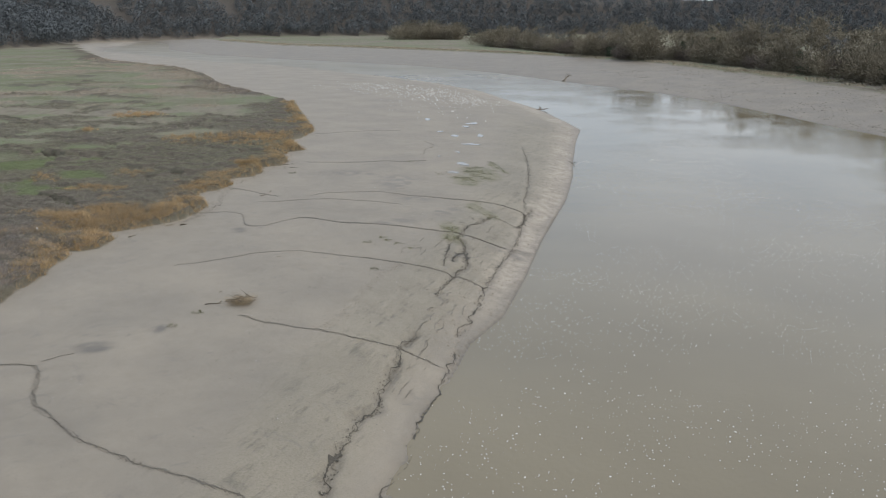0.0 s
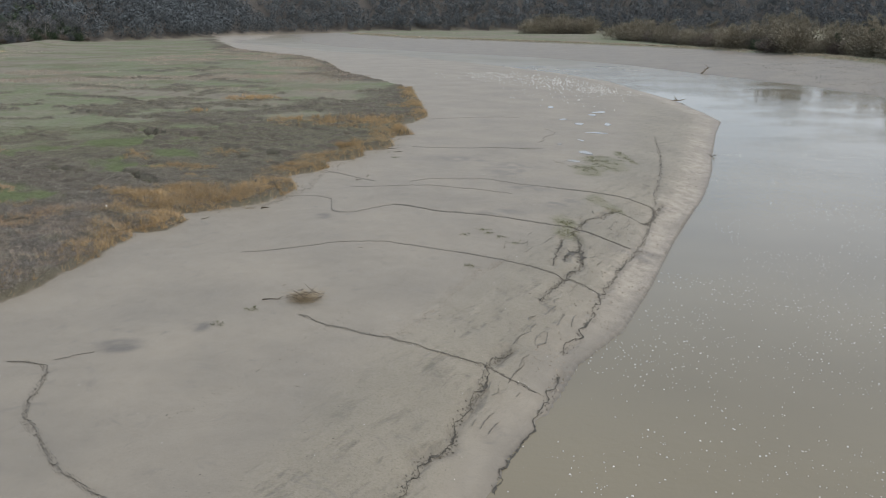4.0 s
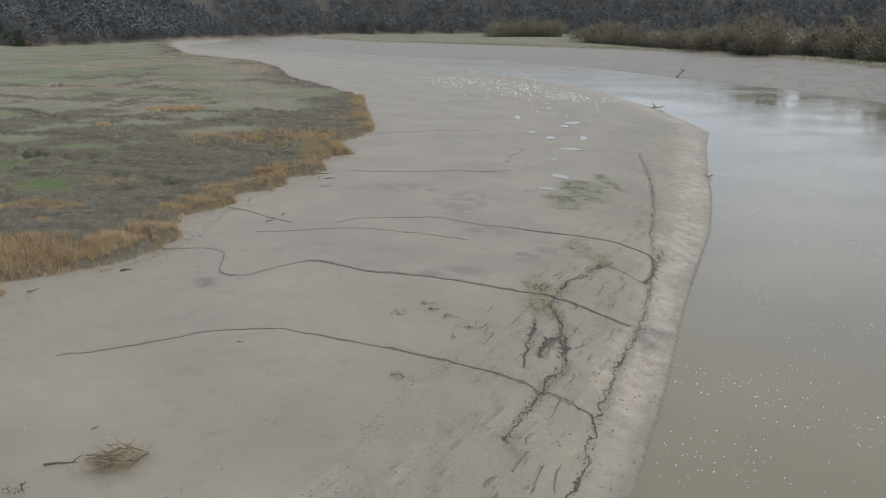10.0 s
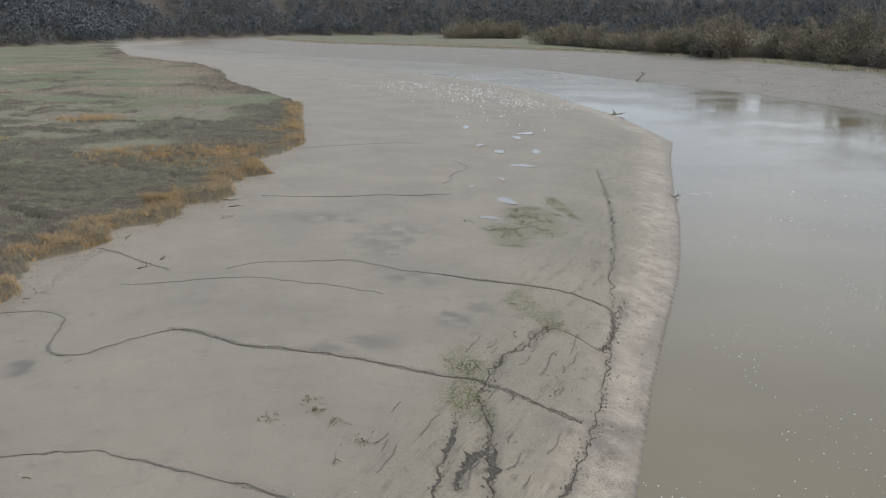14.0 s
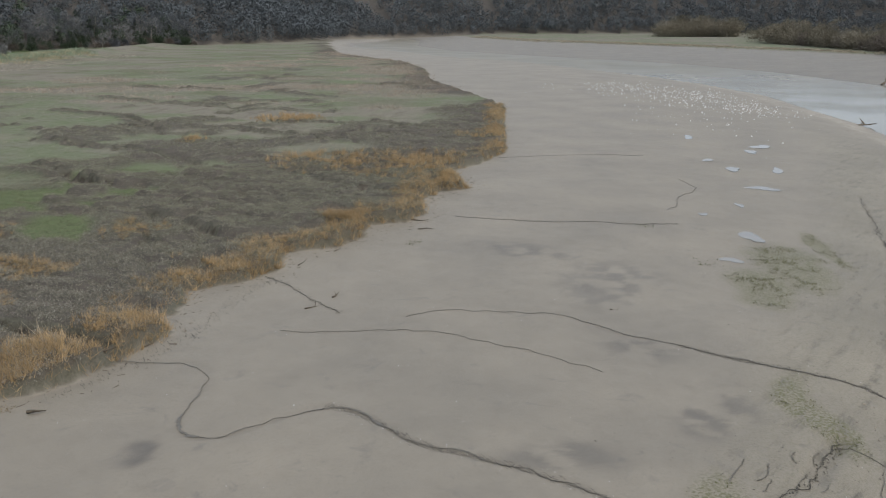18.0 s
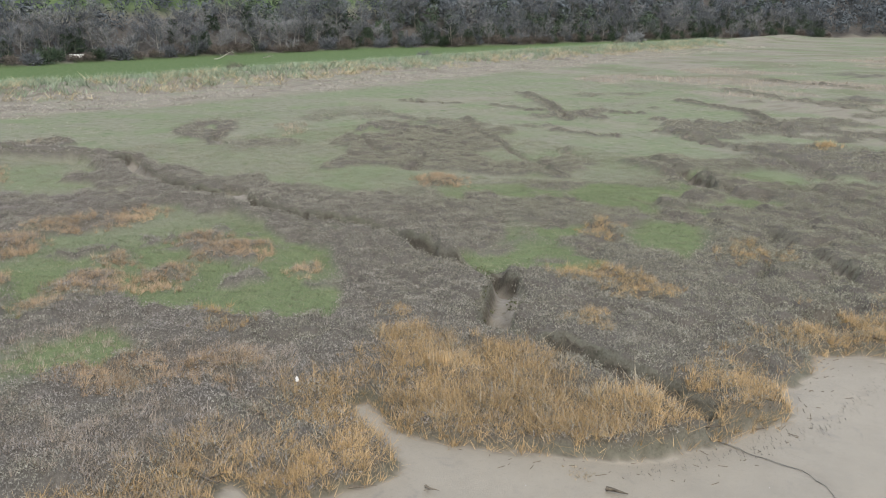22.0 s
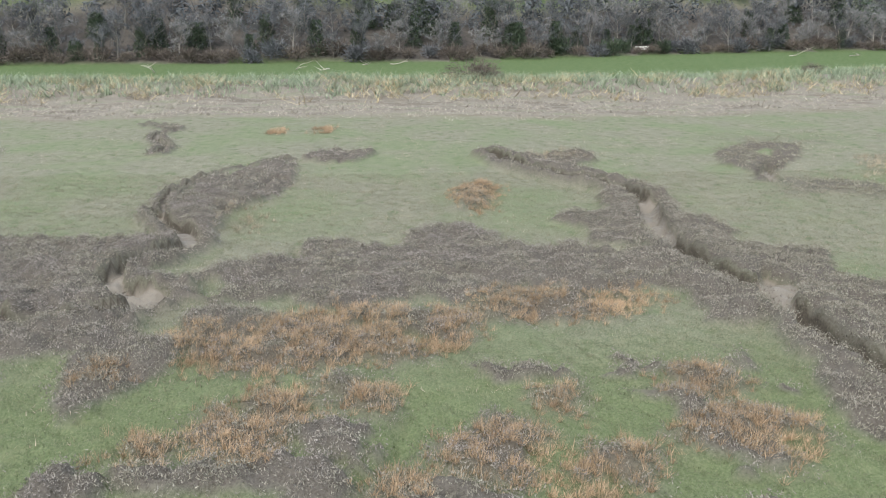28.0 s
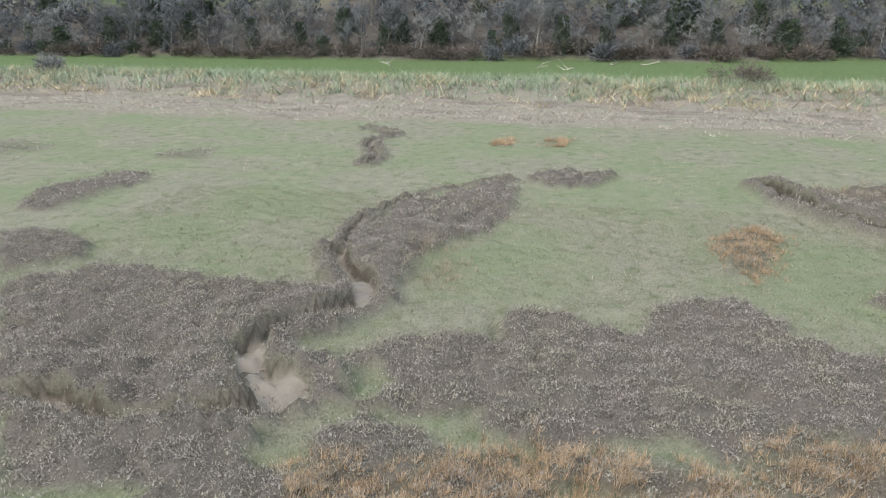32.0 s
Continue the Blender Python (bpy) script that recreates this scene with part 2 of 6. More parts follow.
    turf = mix(nt, zone(nt, "lush"), turf, lush)
    col = mix(nt, zone(nt, "turf"), col, turf)
    scrub = ramp(nt, fine, [(0.25, (0.058, 0.053, 0.044)), (0.5, (0.122, 0.111, 0.095)), (0.8, (0.188, 0.17, 0.147))])
    scrub = mix(nt, ramp(nt, mid, [(0.4, 0.0), (0.7, 0.5)]), scrub, (0.128, 0.116, 0.096))
    col = mix(nt, zone(nt, "scrub"), col, scrub)
    straw = ramp(nt, fine, [(0.25, (0.13, 0.118, 0.096)), (0.6, (0.255, 0.235, 0.196)), (0.85, (0.38, 0.355, 0.305))])
    bands = node(nt, "ShaderNodeMapping", Scale=(2.2, 9.0, 1.0))
    bands.vector_type = "TEXTURE"
    nt.links.new(at, bands.inputs["Vector"])
    band = noise_of(nt, 1.0, 4, 0.6, bands.outputs[0])
    straw = mix(nt, ramp(nt, band, [(0.38, 0.75), (0.47, 0.0)]), straw, (0.14, 0.125, 0.102))
    straw = mix(nt, ramp(nt, band, [(0.54, 0.0), (0.62, 0.8)]), straw, (0.19, 0.202, 0.138))
    thatch = ramp(nt, fine, [(0.25, (0.055, 0.046, 0.03)), (0.6, (0.125, 0.102, 0.066)), (0.85, (0.22, 0.18, 0.115))])
    col = mix(nt, zone(nt, "thatch"), col, thatch)
    col = mix(nt, zone(nt, "straw"), col, straw)
    meadow = ramp(nt, mid, [(0.3, (0.068, 0.115, 0.046)), (0.7, (0.125, 0.158, 0.074))])
    col = mix(nt, zone(nt, "meadow"), col, meadow)
    litter = ramp(nt, mid, [(0.3, (0.055, 0.054, 0.049)), (0.6, (0.11, 0.099, 0.088)), (0.8, (0.085, 0.092, 0.068))])
    col = mix(nt, zone(nt, "woodland"), col, litter)
    nt.links.new(col, b.inputs["Base Color"])
    plants = maths(nt, "ADD", maths(nt, "ADD", zone(nt, "turf"), zone(nt, "scrub")), maths(nt, "ADD", zone(nt, "straw"), zone(nt, "woodland")), True)
    plants = maths(nt, "ADD", plants, zone(nt, "meadow"), True)
    plants = maths(nt, "ADD", plants, maths(nt, "ADD", zone(nt, "damp_shade"), zone(nt, "thatch")), True)
    wet = maths(nt, "MULTIPLY", zone(nt, "wet"), 0.12)
    rough = maths(nt, "SUBTRACT", maths(nt, "ADD", 0.58, maths(nt, "MULTIPLY", plants, 0.35)), wet)
    nt.links.new(rough, b.inputs["Roughness"])
    nt.links.new(maths(nt, "SUBTRACT", 0.45, maths(nt, "MULTIPLY", plants, 0.4)), b.inputs["Specular IOR Level"])
    high = maths(nt, "ADD", maths(nt, "MULTIPLY", fine, maths(nt, "ADD", 0.35, plants)), maths(nt, "MULTIPLY", grain, 0.3))
    high = maths(nt, "SUBTRACT", high, maths(nt, "MULTIPLY", rough_mud, 0.9))
    bump(nt, b, high, 0.75, 0.07)
    return m


def water_material(name="river_water", deep=(0.197, 0.172, 0.118), scale=1.0):
    """Silty brown water with wind ripples."""
    m, nt, b = shader(name, 0.06, 0, 0.5)
    at = places(nt)
    silt = noise_of(nt, 0.05, 3, 0.5, at)
    col = ramp(nt, silt, [(0.3, tuple(v * 0.88 for v in deep)), (0.7, tuple(v * 1.12 for v in deep))])
    nt.links.new(col, b.inputs["Base Color"])
    b.inputs["IOR"].default_value = 1.33
    calm = ramp(nt, noise_of(nt, 0.045, 3, 0.55, at), [(0.42, 0.15), (0.6, 1.0)])
    waves = maths(nt, "ADD", noise_of(nt, 2.6, 5, 0.65, at), maths(nt, "MULTIPLY", noise_of(nt, 0.5, 2, 0.5, at), 1.2))
    bump(nt, b, maths(nt, "MULTIPLY", waves, calm), 0.2 * scale, 0.1)
    apart = nt.nodes.new("ShaderNodeSeparateXYZ")
    nt.links.new(at, apart.inputs[0])
    upstream = maths(nt, "MULTIPLY", maths(nt, "SUBTRACT", apart.outputs["Y"], 170.0), 0.006, True)
    rough = maths(nt, "ADD", 0.03, maths(nt, "MULTIPLY", calm, 0.06))
    nt.links.new(maths(nt, "ADD", rough, maths(nt, "MULTIPLY", upstream, 0.3)), b.inputs["Roughness"])
    return m


def plant_material(name, dark, light, rough=0.85, tone=3.0, swing=0.2, other=None, north=None):
    """Leaves, blades or twigs: every blade differs a little."""
    m, nt, b = shader(name, rough, 0, 0.2)
    each = nt.nodes.new("ShaderNodeNewGeometry")
    col = ramp(nt, each.outputs["Random Per Island"], [(0.0, dark), (1.0, light)])
    if other:
        patch = ramp(nt, noise_of(nt, 0.35, 4, 0.6, each.outputs["Position"]), [(0.42, 0.0), (0.58, 1.0)])
        if north:
            apart = nt.nodes.new("ShaderNodeSeparateXYZ")
            nt.links.new(each.outputs["Position"], apart.inputs[0])
            side = maths(nt, "MULTIPLY", maths(nt, "SUBTRACT", apart.outputs["Y"], north), 0.03, True)
            patch = maths(nt, "MAXIMUM", maths(nt, "MULTIPLY", patch, 0.6), side)
        col = mix(nt, patch, col, ramp(nt, each.outputs["Random Per Island"], [(0.0, other[0]), (1.0, other[1])]))
    drift = ramp(nt, noise_of(nt, tone * 0.1, 3, 0.6, each.outputs["Position"]), [(0.3, 0.92 - swing), (0.7, 0.92 + swing)])
    nt.links.new(mix(nt, 1.0, col, drift, "MULTIPLY"), b.inputs["Base Color"])
    return m


def bark_material(name, dark, light):
    m, nt, b = shader(name, 0.9, 0, 0.2)
    at = nt.nodes.new("ShaderNodeTexCoord").outputs["Object"]
    stretch = node(nt, "ShaderNodeMapping", Scale=(6.0, 6.0, 1.2))
    nt.links.new(at, stretch.inputs["Vector"])
    grain = noise_of(nt, 2.0, 5, 0.7, stretch.outputs[0])
    own = nt.nodes.new("ShaderNodeObjectInfo").outputs["Random"]
    col = ramp(nt, grain, [(0.3, dark), (0.7, light)])
    nt.links.new(mix(nt, 1.0, col, ramp(nt, own, [(0.0, 0.75), (1.0, 1.2)]), "MULTIPLY"), b.inputs["Base Color"])
    bump(nt, b, grain, 0.5, 0.03)
    return m


GROUND = ground_material()
WATER = water_material()
PUDDLE = water_material("puddle_water", (0.27, 0.257, 0.225), 0.03)
POOL = water_material("pool_water", (0.10, 0.085, 0.065), 0.15)


# ---- zones of the marsh and the mud ----
SCARP_2 = [(-7.6, -14.3), (-7.4, -12.6), (-7.1, -10.5), (-6.6, -8.9), (-6.2, -6.6), (-5, -5), (-5.2, -3.3), (-4.8, -2.2), (-4.1,
    -0.1), (-4, 2.1), (-3.4, 3.7), (-2.7, 5.5)]
SCARP_3 = [(-5, -13.4), (-4.4, -11.7), (-3.5, -9.7), (-3.3, -7.6), (-2.6, -4.9), (-1.6, -2.5), (-1, 0.7), (-0, 4.4)]
SCARP_1 = [(6.4, 38.3), (4.5, 34.1), (3.1, 32.5), (2.8, 29.9), (2, 28.3), (2.4, 27.5), (2.5, 25.2), (1.3, 22.5), (1, 21.3)]
SCARP_1B = [(2.5, 25.2), (2.3, 22.7), (2.3, 20.8), (1.2, 18.8), (0.8, 17.8), (0.4, 16.3), (-0.3, 14.5), (-0.7, 12.8)]
SCARP_1C = [(1.2, 26.7), (0.5, 21.8), (0.2, 19.6)]
SCARP_4 = [(11.8, 45.2), (9.5, 37.5), (7.6, 29), (6.1, 25.7), (4.5, 20.6), (3.2, 16.4), (3.1, 16.3), (2.6, 13.7), (2.1, 12),
    (1.6, 10.4), (1.2, 9.1), (0.6, 8), (0.3, 7.1)]
SCARP_5 = [(17.7, 88.7), (15.7, 70.6), (13.7, 58.4), (11.5, 47.9), (10.8, 43)]
RILL_7B = [(-14.4, 6.1), (-12.3, 4.6), (-8.7, 3.3), (-6.4, 2.6), (-4, 2.6), (-2.5, 2.1), (-1.2, 1.6)]
RILL_6 = [(-21.5, 18.1), (-18.9, 19.4), (-15.8, 21.8), (-12, 22.7), (-9.4, 21.6), (-6.6, 20.5), (-3.6, 19.2), (-1.4, 18.5),
    (0.8, 17.8), (2.4, 17.1), (3.2, 16.9)]
RILL_1 = [(-23.6, 36.8), (-20.6, 37.6), (-19.2, 36.9), (-18.6, 35.2), (-17.9, 31.6), (-16.9, 31.2), (-15.5, 32), (-14.4, 33.7),
    (-13.1, 35.1), (-11.9, 34.9), (-10, 33.7), (-9, 32.9), (-6.5, 32.5), (-4.2, 31.8), (-1.8, 30.9), (0.4, 30), (2.4, 30), (3.7,
    29.1), (5.7, 28.4), (6.5, 28.2)]
RILL_2 = [(-13, 45.9), (-11.5, 47.5), (-8.6, 47.5), (-5.4, 48.3), (-2.7, 46.3), (0.5, 45.4), (2.9, 44.3), (5.4, 44.1), (7.8,
    44.1), (9.6, 43.6), (10.7, 43.1), (10.2, 40.1), (9.6, 38), (8.7, 36.4)]
RILL_2C = [(6.2, 38), (7.3, 37.8), (8.7, 36.4)]
RILL_3 = [(-15.4, 68.7), (-10.3, 68.6), (-4.8, 69.6), (-2.1, 69.6), (1.2, 71.2)]
RILL_5 = [(-16.9, 97.5), (-7.1, 103.3), (-1.6, 103.6)]
RILL_8 = [(-26.6, -2), (-24.2, -2), (-23.1, -7.1), (-20.9, -9.2), (-19.5, -11), (-17.5, -12.4), (-15.3, -13.9), (-13.4, -14.7),
    (-11.6, -15.5), (-10.8, -15.9)]
RILL_9 = [(-24.4, -1.6), (-23.1, -0.3)]
RILL_11 = [(1.8, 90.3), (3.7, 86.2), (1.3, 81.3), (1.4, 77.7), (0.5, 75.8)]
RILL_4 = [(-22.7, 50.5), (-20.7, 49.3), (-18.2, 46.9), (-16.4, 45.6)]
TRACK_A = [(-9, 3.6), (-7.8, 6.1), (-7.3, 7.4), (-6.7, 9.6), (-6.1, 11.9), (-5.3, 14.6), (-3.2, 19.3)]
TRACK_B = [(-6.5, 4), (-5.4, 7.4), (-3.4, 13.6)]
PUDDLES = [(6.2, 68.8, 0.9, 2.9), (4.3, 61.9, 0.8, 1.3), (6.5, 80.1, 0.4, 1.8), (9.3, 88.7, 1.7, 1.9), (12, 99.2, 0.8, 6.3),
    (3.3, 75.2, 0.4, 1.1), (4, 121.9, 0.8, 5.5), (12.3, 116.7, 1.4, 3.7), (7.5, 98.5, 1.1, 2.2), (5.3, 103.3, 0.7, 1.8), (10.7,
    112.1, 1.1, 2.2)]
ALGAE = [(5.6, 56.3, 2, 3.6), (7.9, 61.5, 2.2, 5.1), (10.6, 66.8, 1, 4.6), (5.6, 40, 1.2, 3.5), (1.6, 27.7, 1.3, 1.8), (1.7, 30, 1, 3.2)]
CREEK_MAIN_A = [(-106.9, 29.3), (-100.3, 31.8), (-96, 34.9), (-93.1, 37.5), (-88.4, 38.7), (-81.3, 37.5), (-76.7, 37.1), (-72.2,
    37.6), (-67.7, 39.2), (-65.4, 39.5), (-61.4, 39.6), (-58.2, 40.2), (-55.8, 41.4), (-53.4, 42.3), (-49.7, 41.9), (-47.1,
    41.9)]
CREEK_MAIN_B = [(-46.4, 41.6), (-43.3, 42), (-39.8, 41.7), (-38.1, 39.7), (-36, 37.4), (-34.2, 37.2), (-31.6, 37.6), (-28.9,
    37.4), (-26.4, 37.6), (-24.7, 37.2)]
CREEK_SOUTH = [(-65.7, -0.2), (-66, 1.6), (-65.5, 4), (-65.4, 6), (-66.5, 8.1), (-67.9, 9.5), (-69, 9.5), (-69.9, 7.5), (-71.7,
    6.3), (-73.5, 6.7), (-75.3, 7.8), (-77.9, 8.9), (-80.1, 8.4), (-82.3, 6.6), (-84.8, 5.2)]
CREEK_SOUTH_B = [(-82.8, 6), (-89.6, 4.3), (-96.1, 4.5), (-101.6, 5.8), (-106.7, 10.7)]
CREEK_SIDE = [(-69.6, 13.9), (-71.3, 14.8), (-73.9, 15.5), (-76.1, 15.8), (-77.3, 15.4)]
CREEK_HEAD = [(-109.6, -1.9), (-114.4, -2.2), (-119.3, -4.7), (-123.2, -5.5), (-127.1, -4.6), (-131, -9)]
CREEK_NORTH = [(-60.6, 77.2), (-55, 75.8), (-51.4, 74.1), (-48.1, 70.8), (-47.7, 72.4), (-43.6, 74.9), (-39.8, 74.8), (-36,
    73.8)]
CREEK_LANE = [(-47.4, 18.7), (-49.4, 19.1), (-51.2, 20.4), (-53.3, 21.7), (-55.7, 21.6), (-57.6, 22.3)]
SLIT_0 = [(-91.7, 65.8), (-82, 61.7), (-79.6, 61.8)]
SLIT_1 = [(-93.4, 73.8), (-88.9, 74.7), (-85.3, 74)]
SLIT_2 = [(-71.7, 78), (-64.4, 74.8)]
SLIT_3 = [(-107.2, 99.4), (-98.6, 100.6)]
SLIT_4 = [(-92.7, 100.3), (-85.3, 99.6)]
SLIT_5 = [(-81, 87.3), (-74.1, 88.5)]
SLIT_6 = [(-80.1, 105.3), (-75.3, 105.9)]
SLIT_7 = [(-121.1, 93.7), (-113.1, 97.1)]
SLIT_8 = [(-86.5, 108.4), (-89.3, 107)]
SLIT_9 = [(-57.9, 76.6), (-53.3, 74.6), (-49.4, 71.4), (-47.9, 71)]
SLIT_10 = [(-24.9, 71.1), (-24.5, 73.6), (-24.8, 76.1)]
SLIT_11 = [(-80.9, 105.4), (-74.9, 105.5)]
SLIT_12 = [(-46.6, 77.9), (-39.7, 74.7), (-34.8, 72.6)]
SLIT_13 = [(-67.5, 151.7), (-56, 149.8)]
SLIT_14 = [(-84.5, 194.7), (-74.9, 193)]
SCRUB_A = [(-68.1, 14.1), (-70.6, 14.9), (-74.4, 16), (-77.8, 15.6), (-78.9, 17.2), (-77.3, 19.2), (-76.2, 21.4), (-79.4, 21.6),
    (-81.1, 23.6), (-81.7, 25.2), (-79.3, 27.4), (-77.2, 27.4), (-76.1, 29.4), (-77.1, 31.4), (-75.1, 34.6), (-74.2, 36.6),
    (-72.4, 38.3), (-69.3, 39.4), (-64.2, 37.8), (-64.2, 35.3), (-66.6, 35.2), (-68.6, 35.4), (-69.3, 33), (-69.3, 31), (-68.3,
    29.8), (-69.4, 27.4), (-67.3, 25.7), (-66.7, 24.2), (-68, 23), (-67.4, 20.8), (-66.1, 19.5), (-66.8, 17.5), (-67.4, 16)]
SCRUB_B = [(-76.5, -9.2), (-77.9, -7.1), (-80.1, -3.8), (-79.1, 1.6), (-78.5, 6.5), (-77.4, 8.3), (-74.8, 9.5), (-72.6, 8),
    (-70.6, 7), (-69, 6.9), (-66.4, 9.1), (-64.6, 9.6), (-62, 9.8), (-60.6, 4.4)]
SCRUB_C = [(-82, 6.3), (-87.1, 5), (-92.6, 5.7), (-96.2, 4.5), (-100.4, 7.3), (-104.9, 9.7), (-103.4, 12), (-95.7, 12.6),
    (-91.3, 12), (-88.4, 10.3), (-83.8, 9.6), (-79.3, 9.8), (-79.8, 8.3)]
SCRUB_D = [(-70.4, 8.4), (-72.3, 9.3), (-71.5, 10.5), (-68.7, 11.3), (-67.6, 12.2), (-67.6, 10.7), (-68.6, 9.1)]
SCRUB_E = [(-65.2, 11.9), (-67.3, 12.7), (-67.3, 13.8), (-66.3, 15.2), (-65.8, 16.1), (-63.2, 15.1), (-62.7, 12.9), (-64.1, 12)]
SCRUB_F = [(-107.5, 11.8), (-110.9, 13.9), (-110.3, 18.6), (-104.8, 16.9), (-104.9, 13.6)]
SCRUB_G = [(-104.7, 30.8), (-110.1, 36.5), (-108.7, 38.8), (-104.7, 38.5), (-101.7, 36), (-97.7, 37), (-94.7, 39.3), (-91.1,
    39.1), (-92.9, 36), (-97.8, 32.6), (-98.9, 30.6)]
SCRUB_H = [(-89.9, 35.3), (-89.4, 38.7), (-80.4, 36.6), (-76.1, 34.8), (-77.1, 32.6), (-80.4, 33), (-83.2, 30.8), (-84.9, 33.6),
    (-84.2, 35.5)]
SCRUB_I = [(-85.6, 38.6), (-82.9, 38.5), (-82.2, 41.2), (-79.8, 42.4), (-77.6, 39.8), (-76, 42), (-74.8, 45.8), (-66.5, 41.6),
    (-68.5, 40.4), (-72.8, 38.4), (-75.1, 36.6)]
SCRUB_J = [(-107.7, 50.1), (-114.6, 55.8), (-113, 60.5), (-105.8, 57.7), (-102, 54.2), (-95.6, 50.5), (-96.6, 49.6), (-98.7,
    50.9), (-102.1, 49.1)]
SCRUB_K = [(-77.6, 37.2), (-77.7, 40.4), (-75.6, 44.2), (-69.8, 44.2), (-69.5, 48.5), (-65.3, 48.2), (-61.2, 49.4), (-59.1,
    51.9), (-52.8, 53.1), (-46.9, 47.9), (-45.2, 43.8), (-45.8, 41.5), (-48.8, 41.2), (-52.5, 41.7), (-55.3, 40.4), (-58.9,
    39.2), (-64, 39.3), (-69.9, 37.6)]
SCRUB_L = [(-61.6, 38.2), (-57.9, 38.7), (-54, 39.7), (-51.7, 41.2), (-48.1, 40.8), (-45.3, 40.8), (-41.9, 40.4), (-38.7, 39.5),
    (-36.8, 37.4), (-34.6, 35.3), (-35.4, 32.4), (-38, 33.1), (-40.6, 32.5), (-42.4, 32.8), (-46.2, 35.5), (-51.3, 37.9),
    (-55.3, 36.8)]
SCRUB_M = [(-52.5, 12.5), (-52.5, 14.7), (-52.8, 17), (-52.6, 19.4), (-51.2, 20.4), (-49.3, 19.8), (-49.1, 19.1), (-51.2, 18.5),
    (-51, 17.2), (-51.1, 15.7), (-51.3, 13.3)]
SCRUB_N = [(-47.1, 18.7), (-49, 19.3), (-49.8, 21.5), (-51.8, 22.4), (-50.8, 25.1), (-49.5, 25.1), (-47.9, 25.4), (-47.4, 26.3),
    (-45.8, 27.2), (-44.9, 26.9), (-46.4, 18.6)]
SCRUB_O = [(-48.6, 29.9), (-50.1, 31.2), (-50.3, 32.6), (-48.5, 32.7), (-46.7, 31.7), (-47, 30.3)]
SCRUB_P = [(-50.1, 11.5), (-50.3, 12.5), (-49.5, 15.1), (-49.9, 16.7), (-48, 17.1), (-47.4, 15.4), (-48.4, 13.6), (-48, 12.1)]
SCRUB_Q = [(-44.7, 14.6), (-45.8, 16.9), (-46.3, 18.7), (-44.3, 19.2), (-42.3, 20.4), (-41.7, 25.6), (-43.6, 28.4), (-41.7,
    31.9), (-38, 33.1), (-35.4, 32.4), (-41.1, 11.8), (-42.9, 11.4)]
SCRUB_R = [(-65.7, 7.1), (-67.2, 8.2), (-64.3, 10.2), (-63.1, 12.7), (-60.3, 12.5), (-58, 11.4), (-55.5, 10)]
SCRUB_S = [(-57.6, 30.2), (-56.7, 31.5), (-53.1, 31.3), (-51.8, 32.7), (-53.8, 33.7), (-56.5, 32.5), (-57.6, 31.8)]
SCRUB_T = [(-84.6, -16.1), (-85.8, -12.3), (-83.6, -9.6), (-80.7, -7.8), (-78, -10.5)]
SCRUB_U = [(-89.8, -19.2), (-94.5, -21.6), (-98.6, -21.4), (-102.6, -19.2), (-102, -16.8), (-98.9, -15.8), (-94.6, -17.1),
    (-89.5, -16.8)]
SCRUB_V = [(-99.3, 30.9), (-105.4, 32.5), (-108.4, 37.3), (-98.2, 35.1)]
SCRUB_W = [(-75.4, 51), (-87.6, 63.6), (-86.3, 68.7), (-72, 71), (-63.5, 71.1), (-60.5, 70.1), (-62.8, 62.7), (-69.2, 58.9),
    (-75.1, 56.2)]
SCRUB_X = [(-95.4, 72.7), (-90.8, 78.7), (-77.8, 76.2), (-70.6, 77.6), (-74.2, 73), (-84, 71.7)]
SCRUB_Z = [(-72.4, 9.9), (-74.2, 12.2), (-75.7, 15.6), (-72.9, 16.6), (-70.2, 15.6), (-67.8, 14.8), (-67.9, 13.4), (-67.3, 12.7), (-67.9, 11.7)]
SCRUB_Y = [(-88.2, 59.9), (-98.4, 70.3), (-101.3, 75.7), (-88.9, 75.8), (-84.3, 73.6), (-75.6, 73.4), (-65.1, 64), (-71, 60.6),
    (-75, 57.9), (-81.9, 60.7)]
STRAW_A = [(-64, 11.8), (-64.2, 13), (-63.8, 15.2), (-65.7, 16.3), (-66.7, 18.2), (-66.7, 20.5), (-66.2, 23.4), (-64.9, 25),
    (-61.7, 24.1), (-60.6, 22), (-60.6, 19.7), (-59.9, 18), (-60, 15.6), (-60.5, 12.9)]
STRAW_B = [(-66.9, 24.6), (-68.6, 26.6), (-69.1, 29.9), (-69.1, 33.2), (-67.2, 34), (-65.6, 31.7), (-64.9, 27.9), (-64.9, 25)]
STRAW_C = [(-58.8, 18.3), (-59.2, 20), (-57.9, 21.6), (-56.2, 21.1), (-56.5, 19.3)]
STRAW_D = [(-54.7, 14.6), (-56.7, 15.1), (-58.8, 16.6), (-56.6, 18.6), (-54, 17.9), (-52.3, 17), (-53, 15.6)]
STRAW_E = [(-53.7, 12.2), (-55.1, 12.5), (-54.2, 14.2), (-52.8, 14.3), (-52.9, 12.9)]
STRAW_F = [(-58.9, 9.4), (-60.7, 10.1), (-59.4, 11), (-58.1, 10.5)]
STRAW_G = [(-59.8, 31.9), (-60.3, 33.7), (-58.2, 34.6), (-56.8, 32.8), (-57.7, 31.5)]
STRAW_H = [(-54.3, 30.8), (-56.2, 33.4), (-54.9, 35.7), (-53.2, 35.4), (-51.9, 33.4), (-53.1, 32.5), (-53.4, 31)]
STRAW_I = [(-53.4, 22.7), (-56, 25), (-54.3, 26.4), (-52.2, 26.2), (-51, 25.2), (-52.3, 23.3)]
